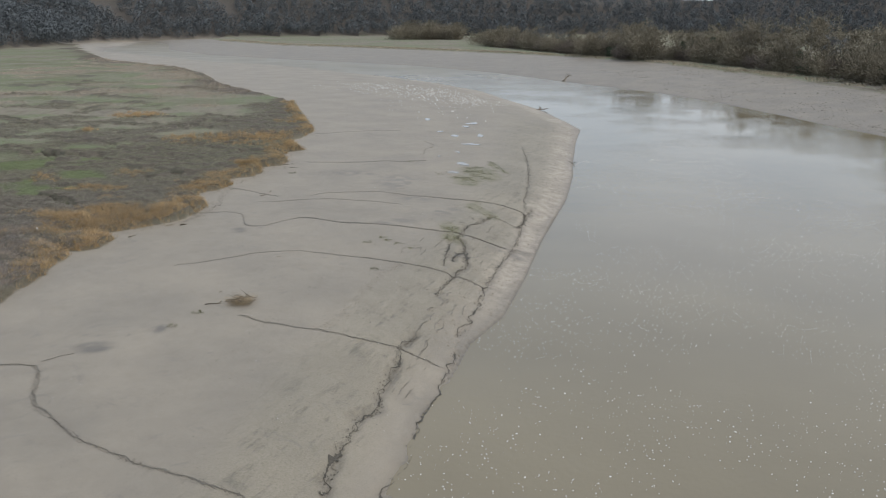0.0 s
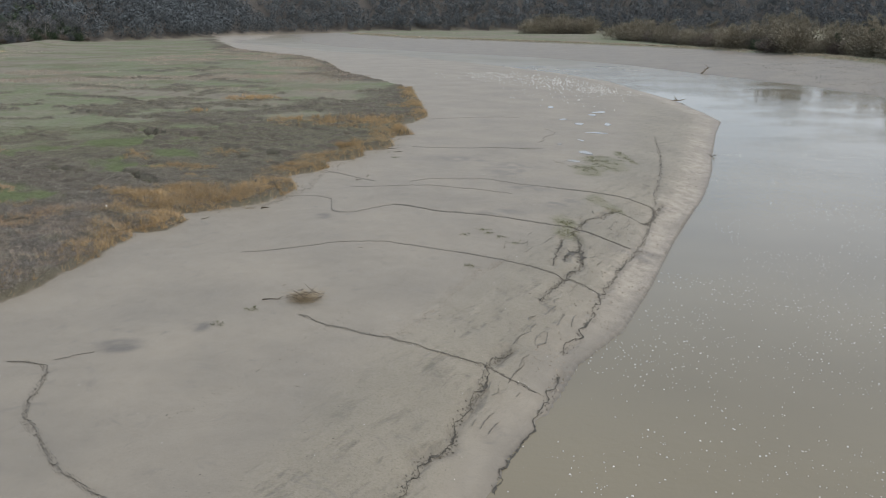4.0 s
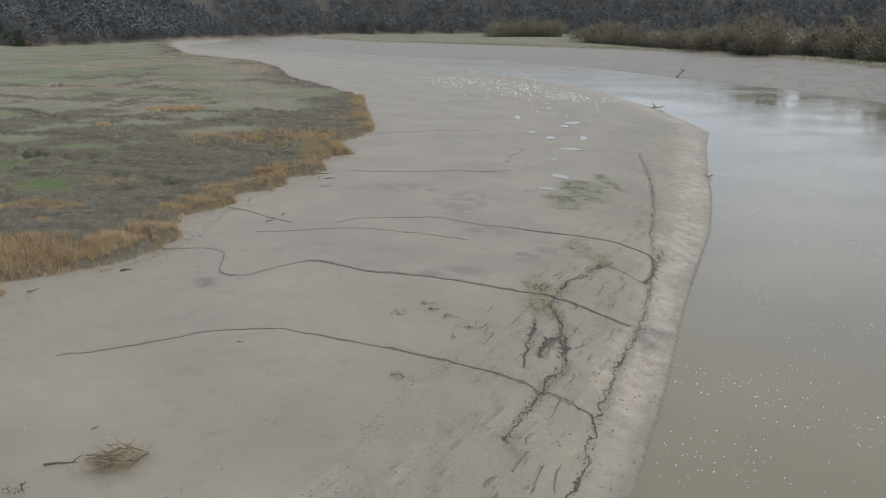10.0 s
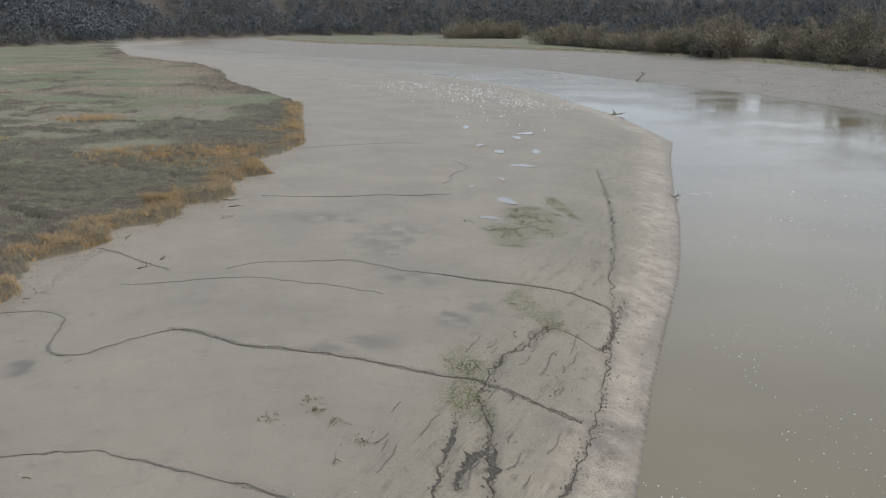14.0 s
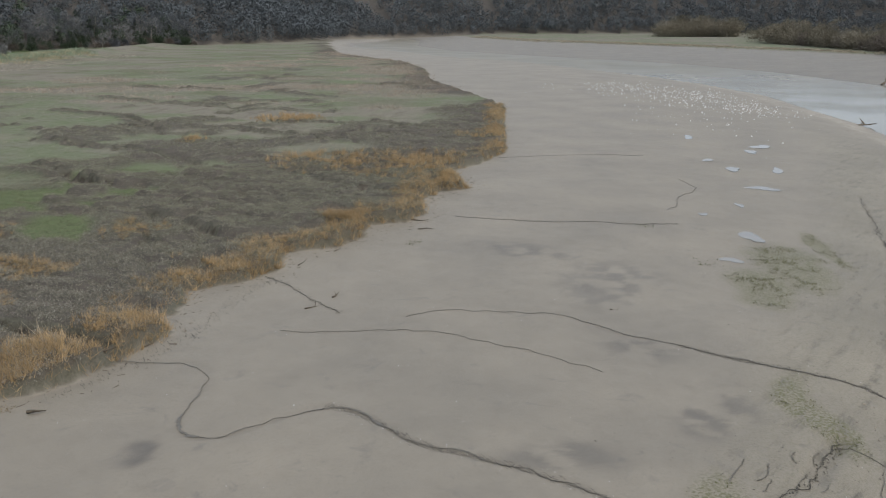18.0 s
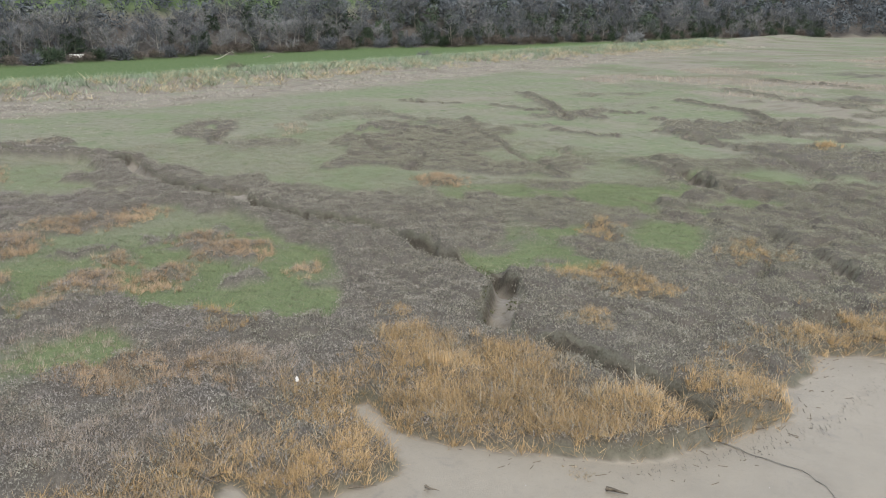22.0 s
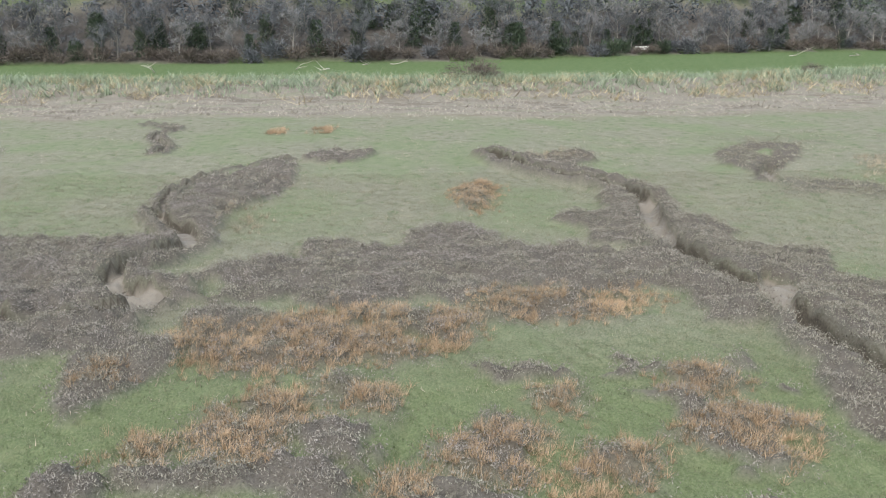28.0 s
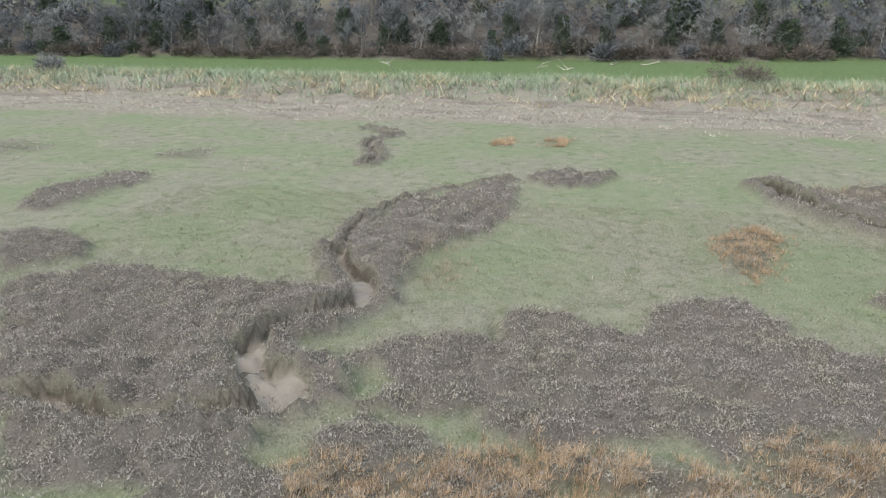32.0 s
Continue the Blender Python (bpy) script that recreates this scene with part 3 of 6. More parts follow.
STRAW_J = [(-51.9, 26.7), (-53.9, 28.3), (-53.1, 29.7), (-51.2, 29), (-50.1, 27.5), (-50.5, 26.5)]
STRAW_K = [(-51, 20.8), (-52.3, 21.6), (-51.8, 22.5), (-50.3, 22.1), (-50.1, 21.1)]
STRAW_L = [(-57.9, 26.9), (-58, 28), (-55.8, 27.6), (-56.2, 26.7)]
STRAW_M = [(-49.1, 34), (-49.3, 35.8), (-48.2, 35.5), (-48, 34.1)]
STRAW_N = [(-92.5, 25.1), (-95.1, 27.2), (-93, 28.9), (-88.7, 27.5), (-84.9, 26.7), (-87, 25.8), (-90.3, 25.2)]
STRAW_O = [(-44.5, 26.9), (-45.9, 28), (-44.7, 29.1), (-42.9, 28.3), (-43, 27.1)]
STRAW_P = [(-37.3, 33), (-37.1, 34.2), (-35.5, 34.4), (-34.9, 34.1), (-35.4, 32.2)]
STRAW_Q = [(-40.8, 35.1), (-40.3, 35.4), (-39, 34.5), (-39.3, 34.1)]
STRAW_R = [(-43.6, 11.4), (-44.2, 12.2), (-45.1, 13.1), (-43.5, 13.2), (-42.8, 12.4)]
STRAW_S = [(-67.3, 56.3), (-67.2, 57.9), (-64, 58.6), (-61.9, 56.4), (-63.6, 54.3)]
STRAW_T = [(-42.4, 20), (-42.2, 22.3), (-40.7, 23.5), (-40, 27.1), (-38.6, 27), (-37.9, 24.6), (-39.3, 20.8)]
STRAW_U = [(-39.7, 45.2), (-39.7, 47.7), (-37.5, 47.9), (-34.1, 47.9), (-33.3, 46), (-34.8, 44.8), (-38, 44.1)]
STRAW_V = [(-37, 55.9), (-36.7, 58.9), (-34.9, 60.2), (-33.1, 56.6), (-34.8, 54.4)]
STRAW_W = [(-46.1, 54.5), (-45.4, 56.6), (-43, 54.1), (-44.1, 52.7)]
STRAW_X = [(-28.6, 49.7), (-27.9, 52), (-24.9, 51.3), (-23.8, 48.6), (-26, 46.6)]
STRAW_Y = [(-34.4, 40.8), (-33.8, 42.8), (-32, 40.4), (-33.2, 39.9)]
STRAW_Z = [(-26.5, 38), (-26.7, 40.4), (-24.8, 41), (-23.6, 40.6), (-22.8, 38.9), (-23.3, 37), (-24.1, 36.5)]
STRAW_BIG = [(-37.4, 33), (-36.8, 34.4), (-34.7, 34.6), (-33.1, 35.7), (-31.1, 36.4), (-29.6, 35.5), (-27.4, 35.9), (-25.8,
    36.5), (-24.1, 36.1), (-23.3, 34.5), (-24.3, 32.5), (-25.6, 31.7), (-27, 31.2), (-28.1, 30.4), (-29.1, 29.5), (-29, 28.3),
    (-30.5, 27.7), (-31.7, 28.2), (-32.6, 30.1)]
STRAW_SPIT = [(-30.7, 22.1), (-30.8, 23.6), (-31.4, 25.6), (-30.5, 27), (-29.1, 26.9), (-28.3, 26.4), (-28.7, 24.1), (-29.4,
    22.7)]
MIXED = [(-33.5, 17), (-38.7, 18.6), (-40.7, 19.8), (-42.5, 22.9), (-41.4, 27.4), (-39, 28.4), (-35.2, 27.8), (-34.2, 25.8),
    (-32.1, 24.5), (-31.4, 22.4), (-30.3, 21)]
PALE_A = [(-108, 63.8), (-107.3, 67.3), (-96.7, 62.2), (-97.3, 59.3)]
PALE_B = [(-86.8, 8.8), (-89.5, 9.8), (-84.3, 12.8), (-80.4, 11.8), (-81.5, 10.1)]
PALE_C = [(-109.8, 33.2), (-112.1, 37.1), (-104.5, 38.5), (-102.1, 34.2), (-104.1, 32.3)]
PALE_D = [(-86.9, 9.1), (-88.5, 10.6), (-82.7, 12.9), (-83.2, 11)]
TURF_A = [(-42.9, 30.1), (-47, 32.6), (-44.4, 34.4), (-41.7, 32.7)]
TURF_B = [(-45, 18.8), (-46.4, 20.4), (-43.5, 22.6), (-42.9, 21.3), (-42.8, 19.5)]
TURF_C = [(-45.8, 43.3), (-45.1, 45.2), (-40.7, 46.9), (-40.5, 43.3), (-43, 42.2)]
TURF_D = [(-48.1, 51.3), (-46.4, 54.9), (-44.3, 51.5), (-45.8, 49.6)]
TURF_E = [(-43.8, 57.5), (-42.4, 60.5), (-38.6, 57), (-36.8, 52.9), (-39.1, 53.9)]
TURF_F = [(-61.8, 25.8), (-62.9, 28.7), (-63.3, 31.1), (-62.7, 34.5), (-61.1, 35.7), (-57.9, 36.4), (-55.4, 38.4), (-52.3,
    38.4), (-50, 36.9), (-45.5, 34.2), (-43.8, 32.8), (-44.8, 27.2), (-46.5, 27.1), (-47.8, 25.8), (-50.3, 25.3), (-52.5, 26.3),
    (-55.4, 24.9), (-54.9, 21.7), (-58.3, 22.8)]
TURF_G = [(-55.5, 10), (-54.8, 14.1), (-55.6, 18.2), (-55.5, 21.8), (-52, 21.2), (-51.1, 18.9), (-47.4, 18.7), (-46.5, 18.1),
    (-47.6, 12.2)]
TURF_H = [(-44.1, 19.8), (-46, 21.6), (-46.1, 23.3), (-43.1, 23.6), (-42.1, 21.9), (-42.8, 19.7)]
TURF_I = [(-46.6, 27.5), (-48.3, 30), (-48, 33.7), (-43.1, 33.8), (-41.5, 32.3), (-43.6, 30.2), (-44.1, 28.5)]
TURF_J = [(-51.2, 12.9), (-51.5, 16.2), (-48.8, 19.3), (-46.3, 18.9), (-45.1, 16.4), (-43.9, 14.6), (-47.6, 10.5), (-53.4, 9.4)]
TURF_K = [(-70.5, 10.8), (-71.3, 11.7), (-70, 12.8), (-68.4, 12.9), (-68.3, 11.9)]
TURF_L = [(-67.8, 15), (-68.8, 16.3), (-67.1, 16.9), (-66.3, 15.8)]
TURF_M = [(-63.9, 9.5), (-65.5, 10.3), (-65.4, 11.5), (-64.3, 11.9), (-63.5, 10.5)]
FLOOR_A = [(-89.6, 38.6), (-88.8, 39.6), (-83.3, 38.4), (-78, 37.9), (-78.8, 36.5), (-82.1, 36.6)]
FLOOR_B = [(-71.5, 40.5), (-69.7, 41.3), (-68.6, 41.2), (-65.8, 39.5), (-66.8, 38.8), (-68.6, 39.1)]
FLOOR_C = [(-81.9, 6.4), (-81.3, 7.7), (-79.3, 9.5), (-76.9, 9.3), (-79.3, 7.9)]
FLOOR_D = [(-71, 6.1), (-72.5, 6.7), (-70.1, 7.8), (-69.5, 10.1), (-67.6, 10.6), (-66.9, 9.8), (-68.3, 8.2), (-69.5, 7.2)]
FLOOR_E = [(-98.4, 50.7), (-104.4, 53.8), (-104.4, 54.4), (-95.5, 51.1)]
FLOOR_F = [(-40.5, 41.2), (-38.3, 40), (-36.2, 37.2), (-35.3, 37.6), (-37.5, 40.8), (-39.6, 42)]
RILL_10 = [(-18.3, 42.5), (-16, 42.6), (-14.3, 43.6), (-11, 44.2), (-8.5, 43.4), (-5.5, 42.5), (-2.7, 41.1)]
WET_SPOTS = [(-22.2, 0.6, 1.1, 0.9), (-19, 3.5, 0.4, 0.8), (-18.3, 29.8, 0.7, 0.9)]
DARK_SPOTS = [(-3.2, 33.7, 1.6, 1.4), (-1.4, 44.8, 1.8, 2.6), (-3.3, 54.2, 2.4, 4.5), (1.5, 38.5, 1.5, 2.5), (7.2, 27.5, 1.6, 1.6), (-9, 60, 4, 1.6)]

STRAW_NORTH = [(-22, 63.7, 2.4, 3.1), (-24.5, 87.4, 7.9, 9.7), (-33.7, 88, 5.1, 6.6), (-52.5, 124.3, 4.9, 6.4), (-54, 98.7, 1.7, 2.2),
    (-21.3, 111, 3.2, 4.2), (-18, 79.9, 2.8, 3.6)]
STRAW_SOUTH = [(-124.9, 12, 1.6, 3), (-124.2, 7.1, 1.2, 2.4)]
TURF_SPOTS = [(-41.4, 57, 2.5, 3.6), (-48.2, 79.3, 3.4, 4.1), (-37, 96.3, 6.2, 3.4), (-65.8, 80.4, 5, 6.5), (-68.5, 51.7, 4.2, 5.6)]
SCRUB = [SCRUB_A, SCRUB_B, SCRUB_C, SCRUB_D, SCRUB_E, SCRUB_F, SCRUB_G, SCRUB_H, SCRUB_I, SCRUB_J, SCRUB_K, SCRUB_L, SCRUB_M, SCRUB_N, SCRUB_O, SCRUB_P, SCRUB_Q, SCRUB_R, SCRUB_S, SCRUB_T, SCRUB_U, SCRUB_V, SCRUB_W, SCRUB_X, SCRUB_Y, SCRUB_Z]
TURF_UNDER = [TURF_F, TURF_G, TURF_J]
TURF_OVER = [TURF_A, TURF_B, TURF_C, TURF_D, TURF_E, TURF_H, TURF_I, TURF_K, TURF_L, TURF_M]
RUSSET_BEDS = [STRAW_A, STRAW_B, STRAW_C, STRAW_D, STRAW_E, STRAW_F, STRAW_G, STRAW_H, STRAW_I, STRAW_J, STRAW_K, STRAW_L, STRAW_M, STRAW_N, STRAW_S, STRAW_T]
GOLD_BEDS = [STRAW_O, STRAW_P, STRAW_Q, STRAW_R, STRAW_U, STRAW_V, STRAW_W, STRAW_X, STRAW_Y, STRAW_Z, STRAW_SPIT]
PALE_BEDS = [PALE_A, PALE_B, PALE_C, PALE_D]
FLOORS = [FLOOR_A, FLOOR_B, FLOOR_C, FLOOR_D, FLOOR_E, FLOOR_F]
SLITS = [SLIT_0, SLIT_1, SLIT_2, SLIT_3, SLIT_4, SLIT_5, SLIT_6, SLIT_7, SLIT_8, SLIT_9, SLIT_10, SLIT_11, SLIT_12, SLIT_13, SLIT_14]
CREEKS = [(CREEK_MAIN_A, 0.9, 1.25), (CREEK_MAIN_B, 0.8, 1.1), (CREEK_SOUTH, 0.7, 0.9), (CREEK_SOUTH_B, 0.4, 0.5), (CREEK_SIDE, 0.5, 0.35),
          (CREEK_HEAD, 0.5, 0.5), (CREEK_NORTH, 1.0, 1.3), (CREEK_LANE, 0.5, 0.2), ([(-60, 66), (-72, 72), (-85, 78), (-97, 86)], 0.5, 0.6),
          ([(-45, 84), (-58, 92), (-74, 97)], 0.7, 0.8), ([(-38, 104), (-55, 112), (-72, 110)], 0.7, 0.8),
          ([(-50, 135), (-75, 140), (-100, 150)], 0.7, 0.8), ([(-58, 160), (-80, 172), (-110, 176)], 0.8, 0.8),
          ([(-88, 96), (-104, 108), (-120, 118)], 0.6, 0.7), ([(-22, 74), (-27, 76), (-36, 82)], 0.7, 0.8),
          ([(-30, 58), (-38, 63), (-50, 64)], 0.6, 0.7), ([(-24, 116), (-36, 122), (-52, 120)], 0.7, 0.8),
          ([(-64, 108), (-78, 122), (-94, 128)], 0.7, 0.7)] + [(line, 0.55, 0.75) for line in SLITS]
RILLS = [(RILL_1, 0.34), (RILL_2, 0.26), (RILL_2C, 0.12), (RILL_3, 0.3), (RILL_4, 0.13), (RILL_5, 0.2), (RILL_6, 0.24), (RILL_7B, 0.13),
         (RILL_8, 0.26), (RILL_9, 0.14), (RILL_10, 0.06), (RILL_11, 0.14)]
SCARPS = [(SCARP_1, 0.22), (SCARP_1B, 0.2), (SCARP_1C, 0.1), (SCARP_2, 0.25), (SCARP_3, 0.22), (SCARP_4, 0.16), (SCARP_5, 0.1)]


def spots(px, py, list_of, turn, soft=0.35):
    """1 within ellipses (x, y, half width across, half width along) that are turned by that many degrees, fading at the rim."""
    c, s = math.cos(radians(turn)), math.sin(radians(turn))
    out = np.zeros(px.shape)
    for cx, cy, a, b in list_of:
        ok = (np.abs(px - cx) < 2 * max(a, b)) & (np.abs(py - cy) < 2 * max(a, b))
        dx, dy = px[ok] - cx, py[ok] - cy
        r = np.hypot((dx * c + dy * s) / a, (dy * c - dx * s) / b)
        out[ok] = np.maximum(out[ok], 1 - step(1 - soft, 1 + soft, r))
    return out


def patches(px, py, rings, soft=0.4):
    out = np.zeros(px.shape)
    for ring in rings:
        a = np.array(ring)
        ok = (px > a[:, 0].min() - 2) & (px < a[:, 0].max() + 2) & (py > a[:, 1].min() - 2) & (py < a[:, 1].max() + 2)
        d = near_line(px[ok], py[ok], ring + ring[:1])
        out[ok] = np.maximum(out[ok], step(-soft, soft, np.where(inside(px[ok], py[ok], ring), d, -d)))
    return out


def near_local(px, py, line, reach):
    """Distance to a line, worked out only near it."""
    a = np.array(line)
    ok = (px > a[:, 0].min() - reach) & (px < a[:, 0].max() + reach) & (py > a[:, 1].min() - reach) & (py < a[:, 1].max() + reach)
    out = np.full(px.shape, 99.0)
    out[ok] = near_line(px[ok], py[ok], line)
    return out


def cushions(px, py, size, seed):
    """Rounded cushions with narrow creases between them, 0 in a crease and 1 on a crown."""
    u, v = px / size + 3.7 * seed + 500, py / size + 5.9 * seed + 500
    i, j = np.floor(u).astype(int), np.floor(v).astype(int)
    first, second = np.full(px.shape, 9.0), np.full(px.shape, 9.0)
    for a in (-1, 0, 1):
        for b in (-1, 0, 1):
            m, n = (i + a) % 256, (j + b) % 256
            d = np.hypot(i + a + GRID[m, n] - u, j + b + GRID[n, (m + 91) % 256] - v)
            second = np.minimum(second, np.maximum(first, d))
            first = np.minimum(first, d)
    return np.clip(1.1 - first ** 2 * 1.6, 0, 1) * np.clip((second - first) * 5, 0.55, 1)


def survey(px, py):
    """Height and zones at places of the plan."""
    z = {}
    warp = (fbm(px, py, 3.0, 3) - 0.5) * 2.2
    warp2 = (fbm(px, py, 1.2, 8) - 0.5) * 0.9
    d_edge, d_shore = near_line(px, py, MARSH_EDGE), near_line(px, py, SHORE)
    d_far, d_bank, d_wood = near_line(px, py, FAR_SHORE), near_line(px, py, FAR_BANK), near_line(px, py, WOODS_EDGE)
    s_edge = np.where(inside(px, py, MARSH_RING), d_edge, -d_edge) + np.where(d_edge < 12, warp2, 0)
    river, far, wood = inside(px, py, RIVER_RING), inside(px, py, FAR_RING), inside(px, py, WOODS_RING)
    marsh = step(-0.12, 0.22, s_edge)
    west = s_edge > -0.3
    # mud between the marsh and the river
    u = np.clip(d_edge / (d_edge + d_shore + 1e-6), 0, 1)
    mud = np.interp(u, FALL_U, FALL_Z) - 0.3 * step(45, 80, py) * step(0.3, 0.6, u) * step(0.97, 0.8, u)
    mud = mud + (fbm(px, py, 6, 5) - 0.5) * 0.12 + (fbm(px, py, 0.8, 6) - 0.5) * 0.03
    # the far side: a mud bank under a low field
    k = np.clip(d_far / (d_far + d_bank + 1e-6), 0, 1)
    mud_far = WATER_Z + 3.0 * k ** 0.85 + (fbm(px, py, 3, 11) - 0.5) * 0.5 * k
    bed = WATER_Z - 0.12 * np.minimum(np.minimum(d_shore, d_far), 8)
    rise = 1.3 + np.clip(px - 152, 0, 400) * 0.055 * step(520, 380, py)
    h = np.where(river, bed, np.where(west, mud, np.where(far, rise, np.where(d_far < d_shore, mud_far, mud))))
    on_mud = ~river & ~west & ~far
    # marsh top
    near = step(150, 95, np.hypot(px + 50, py - 45))
    north = step(85, 140, py)
    reach = 38 * (1 - north) + 7 * north + (fbm(px, py, 14, 21) - 0.5) * 26
    mapped = step(-44, -48, px) * step(-20, -12, py) * step(54, 48, py)
    mapped = mapped * np.maximum(step(-60, -67, px + warp * 3), step(0, 8, py + warp * 2))
    wx, wy = px + warp2 * 0.9 + warp * 0.2, py - warp2 * 0.9 + warp * 0.2
    lush_under = patches(wx, wy, TURF_UNDER, 0.3)
    lush_over = np.maximum(patches(wx, wy, TURF_OVER, 0.25), spots(px + warp, py - warp, TURF_SPOTS, 29))
    lush_over = np.maximum(lush_over, step(0.66, 0.72, fbm(px, py, 7, 31)) * step(8, 14, d_edge) * (1 - mapped))
    scrub = step(3, -3, d_edge - reach) * (1 - mapped)
    wild = step(0.60, 0.68, fbm(px + warp, py * 1.0, 9, 41)) * step(20, 35, d_edge) * (1 - mapped)
    scrub = np.maximum(scrub, wild * 0.9 * step(125, 100, np.abs(px)))
    scrub = np.maximum(scrub, step(0.64, 0.70, fbm(px, py, 2.6, 43)) * lush_under)
    scrub = np.maximum(scrub, patches(wx, wy, SCRUB, 0.3))
    scrub = np.maximum(scrub, patches(wx, wy, RUSSET_BEDS, 1.2) * step(0.36, 0.46, fbm(px, py, 1.8, 45)))
    d_creek = np.full(px.shape, 99.0)
    cut = np.zeros(px.shape)
    bed = patches(px + warp2 * 0.3, py - warp2 * 0.3, FLOORS, 0.3)
    for line, width, depth in CREEKS:
        d = near_local(px + warp2 * 0.5, py - warp2 * 0.5, line, 6)
        if depth > 0.36:
            d_creek = np.minimum(d_creek, d / width)
        cut = np.maximum(cut, depth * step(width * 1.02, width * 0.45, d))
    cut = np.maximum(cut, 0.85 * step(0.0, 0.5, bed))
    cut = np.maximum(cut, 0.3 * patches(px - 1.2, py + 0.2, FLOORS, 2.4))
    scrub = np.maximum(scrub, step(2.6, 1.6, d_creek + warp * 0.4))
    scrub = scrub * (1 - lush_over)
    turf_in = np.maximum(lush_over, np.maximum(lush_under, mapped * step(-69, -62, px)) * (1 - scrub))
    straw = np.maximum.reduce([spots(px + warp2, py + warp2, STRAW_SOUTH, 88), patches(wx, wy, RUSSET_BEDS + GOLD_BEDS, 0.4), patches(wx, wy, PALE_BEDS, 0.4) * 0.5,
                               spots(px + warp2, py + warp2, STRAW_NORTH, 29), patches(px + warp2, py + warp2, [STRAW_BIG], 0.4)])
    rim = step(2.6, 0.8, d_edge + warp * 1.3) * step(0, 8, py) * np.maximum(step(0.35, 0.5, fbm(px, py, 9, 51)), step(34, 28, py))
    straw = np.maximum(straw, rim)
    straw = straw * (1 - step(0.2, 0.6, bed))
    # a strip of straw and reed between the marsh and the meadow
    d_reed = px + 137 + (fbm(px, py, 10, 61) - 0.5) * 9 + 0.25 * np.clip(py - 60, 0, 400)
    strip = step(3, -3, d_reed) * step(-52, -40, d_reed) * step(300, 200, py)
    meadow = step(-42, -48, d_reed)
    straw = np.maximum(straw * (1 - meadow), strip)
    straw = np.maximum(straw, step(0.55, 0.62, fbm(px, py, 12, 71)) * step(130, 170, py) * 0.8 * (1 - meadow))
    clumps = straw * marsh
    streak = 0.65 * step(0.5, 0.62, fbm(px * 0.6, py, 11, 71)) * step(70, 120, py) * (1 - scrub) * (1 - meadow)
    straw = np.where(far, step(0.42, 0.6, fbm(px, py, 22, 81)), np.maximum(strip, streak) * marsh)
    scrub = scrub * marsh * (1 - strip) * (1 - meadow)
    creek_floor = step(0.55, 0.35, d_creek)
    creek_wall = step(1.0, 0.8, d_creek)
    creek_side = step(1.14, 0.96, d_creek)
    wob = (fbm(px, py, 0.8, 88, 2) - 0.5) * 0.6
    crown = cushions(px + wob, py - wob, 1.7, 3)
    lumps = np.abs(fbm(px, py, 4.0, 91, 2) - 0.5) * 0.6 + crown * (0.2 + 0.16 * mapped) + cushions(px - wob, py + wob, 0.95, 5) * 0.12 + (value_noise(px, py, 0.6, 94) - 0.5) * 0.1 - 0.1
    d_main = np.minimum(np.minimum(near_local(px, py, CREEK_MAIN_A, 6), near_local(px, py, CREEK_MAIN_B, 6)), np.minimum(near_local(px, py, CREEK_NORTH, 6), near_local(px, py, CREEK_SOUTH, 6)))
    levee = 0.38 * step(4.2, 1.4, d_main + warp * 0.4)
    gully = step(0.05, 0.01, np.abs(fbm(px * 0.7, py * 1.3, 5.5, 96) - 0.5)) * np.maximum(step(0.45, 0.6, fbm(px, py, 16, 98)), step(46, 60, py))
    top = 0.95 - (0.4 + 0.3 * step(46, 60, py)) * gully * scrub + 0.1 * cushions(px + wob, py + wob, 0.9, 9) * (1 - scrub) + (0.14 + levee) * scrub + scrub * lumps * 1.1 + (fbm(px, py, 5, 93) - 0.5) * 0.25 + (fbm(px, py, 1.4, 99, 3) - 0.5) * 0.2 + straw * 0.06 - cut - 0.3 * step(3.5, 0.0, s_edge) * step(70, 45, py)
    h = np.where(west, h * (1 - marsh) + top * marsh, h)
    h = np.where(wood, 1.2 + np.minimum(0.42 * d_wood, 110 - 72 * step(330, 560, py)) + fbm(px, py, 60, 95) * np.minimum(d_wood, 40) * 0.25, h)
    bank = np.exp(-((d_reed + 27) / 8.0) ** 2) * 2.2
    h = h + np.where(west & ~wood, bank, 0)
    # small relief of the mud
    rill = np.zeros(px.shape)
    for line, width in RILLS:
        d = near_local(px + warp2 * 0.35, py + warp2 * 0.35, line, 2)
        rill = np.maximum(rill, step(width * 0.7, width * 0.2, d) * 0.7)
    drop = np.zeros(px.shape)
    for line, depth in SCARPS:
        d = near_local(px + warp2 * 0.6, py + warp2 * 0.5, line, 2)
        drop = np.maximum(drop, depth * step(0.5, 0.12, d) * step(0.25, 0.55, fbm(px, py, 2.0, 97)))
    h = h - np.where(on_mud, rill * 0.06 + drop, 0)
    sand = step(0.885, 0.93, u + warp * 0.012) * (0.35 + 0.65 * step(0.35, 0.6, fbm(px, py * 0.4, 3, 99)))
    sand = sand * step(5, 25, py)
    tracks = np.minimum(near_local(px, py, TRACK_A, 3), near_local(px, py, TRACK_B, 3) + 0.25)
    sand = np.maximum(sand, step(0.7, 0.25, tracks + warp2 * 0.5) * 0.3 * step(0.3, 0.6, fbm(px, py, 1.5, 113)))
    churned = step(0.68, 0.8, u) * step(0.97, 0.9, u) * step(170, 110, py)
    z["churned"] = np.where(on_mud, np.maximum(churned, np.where(d_far < d_shore, 0.8, 0)), 0)
    z["sand"] = np.where(on_mud & (d_shore < d_far), sand, 0)
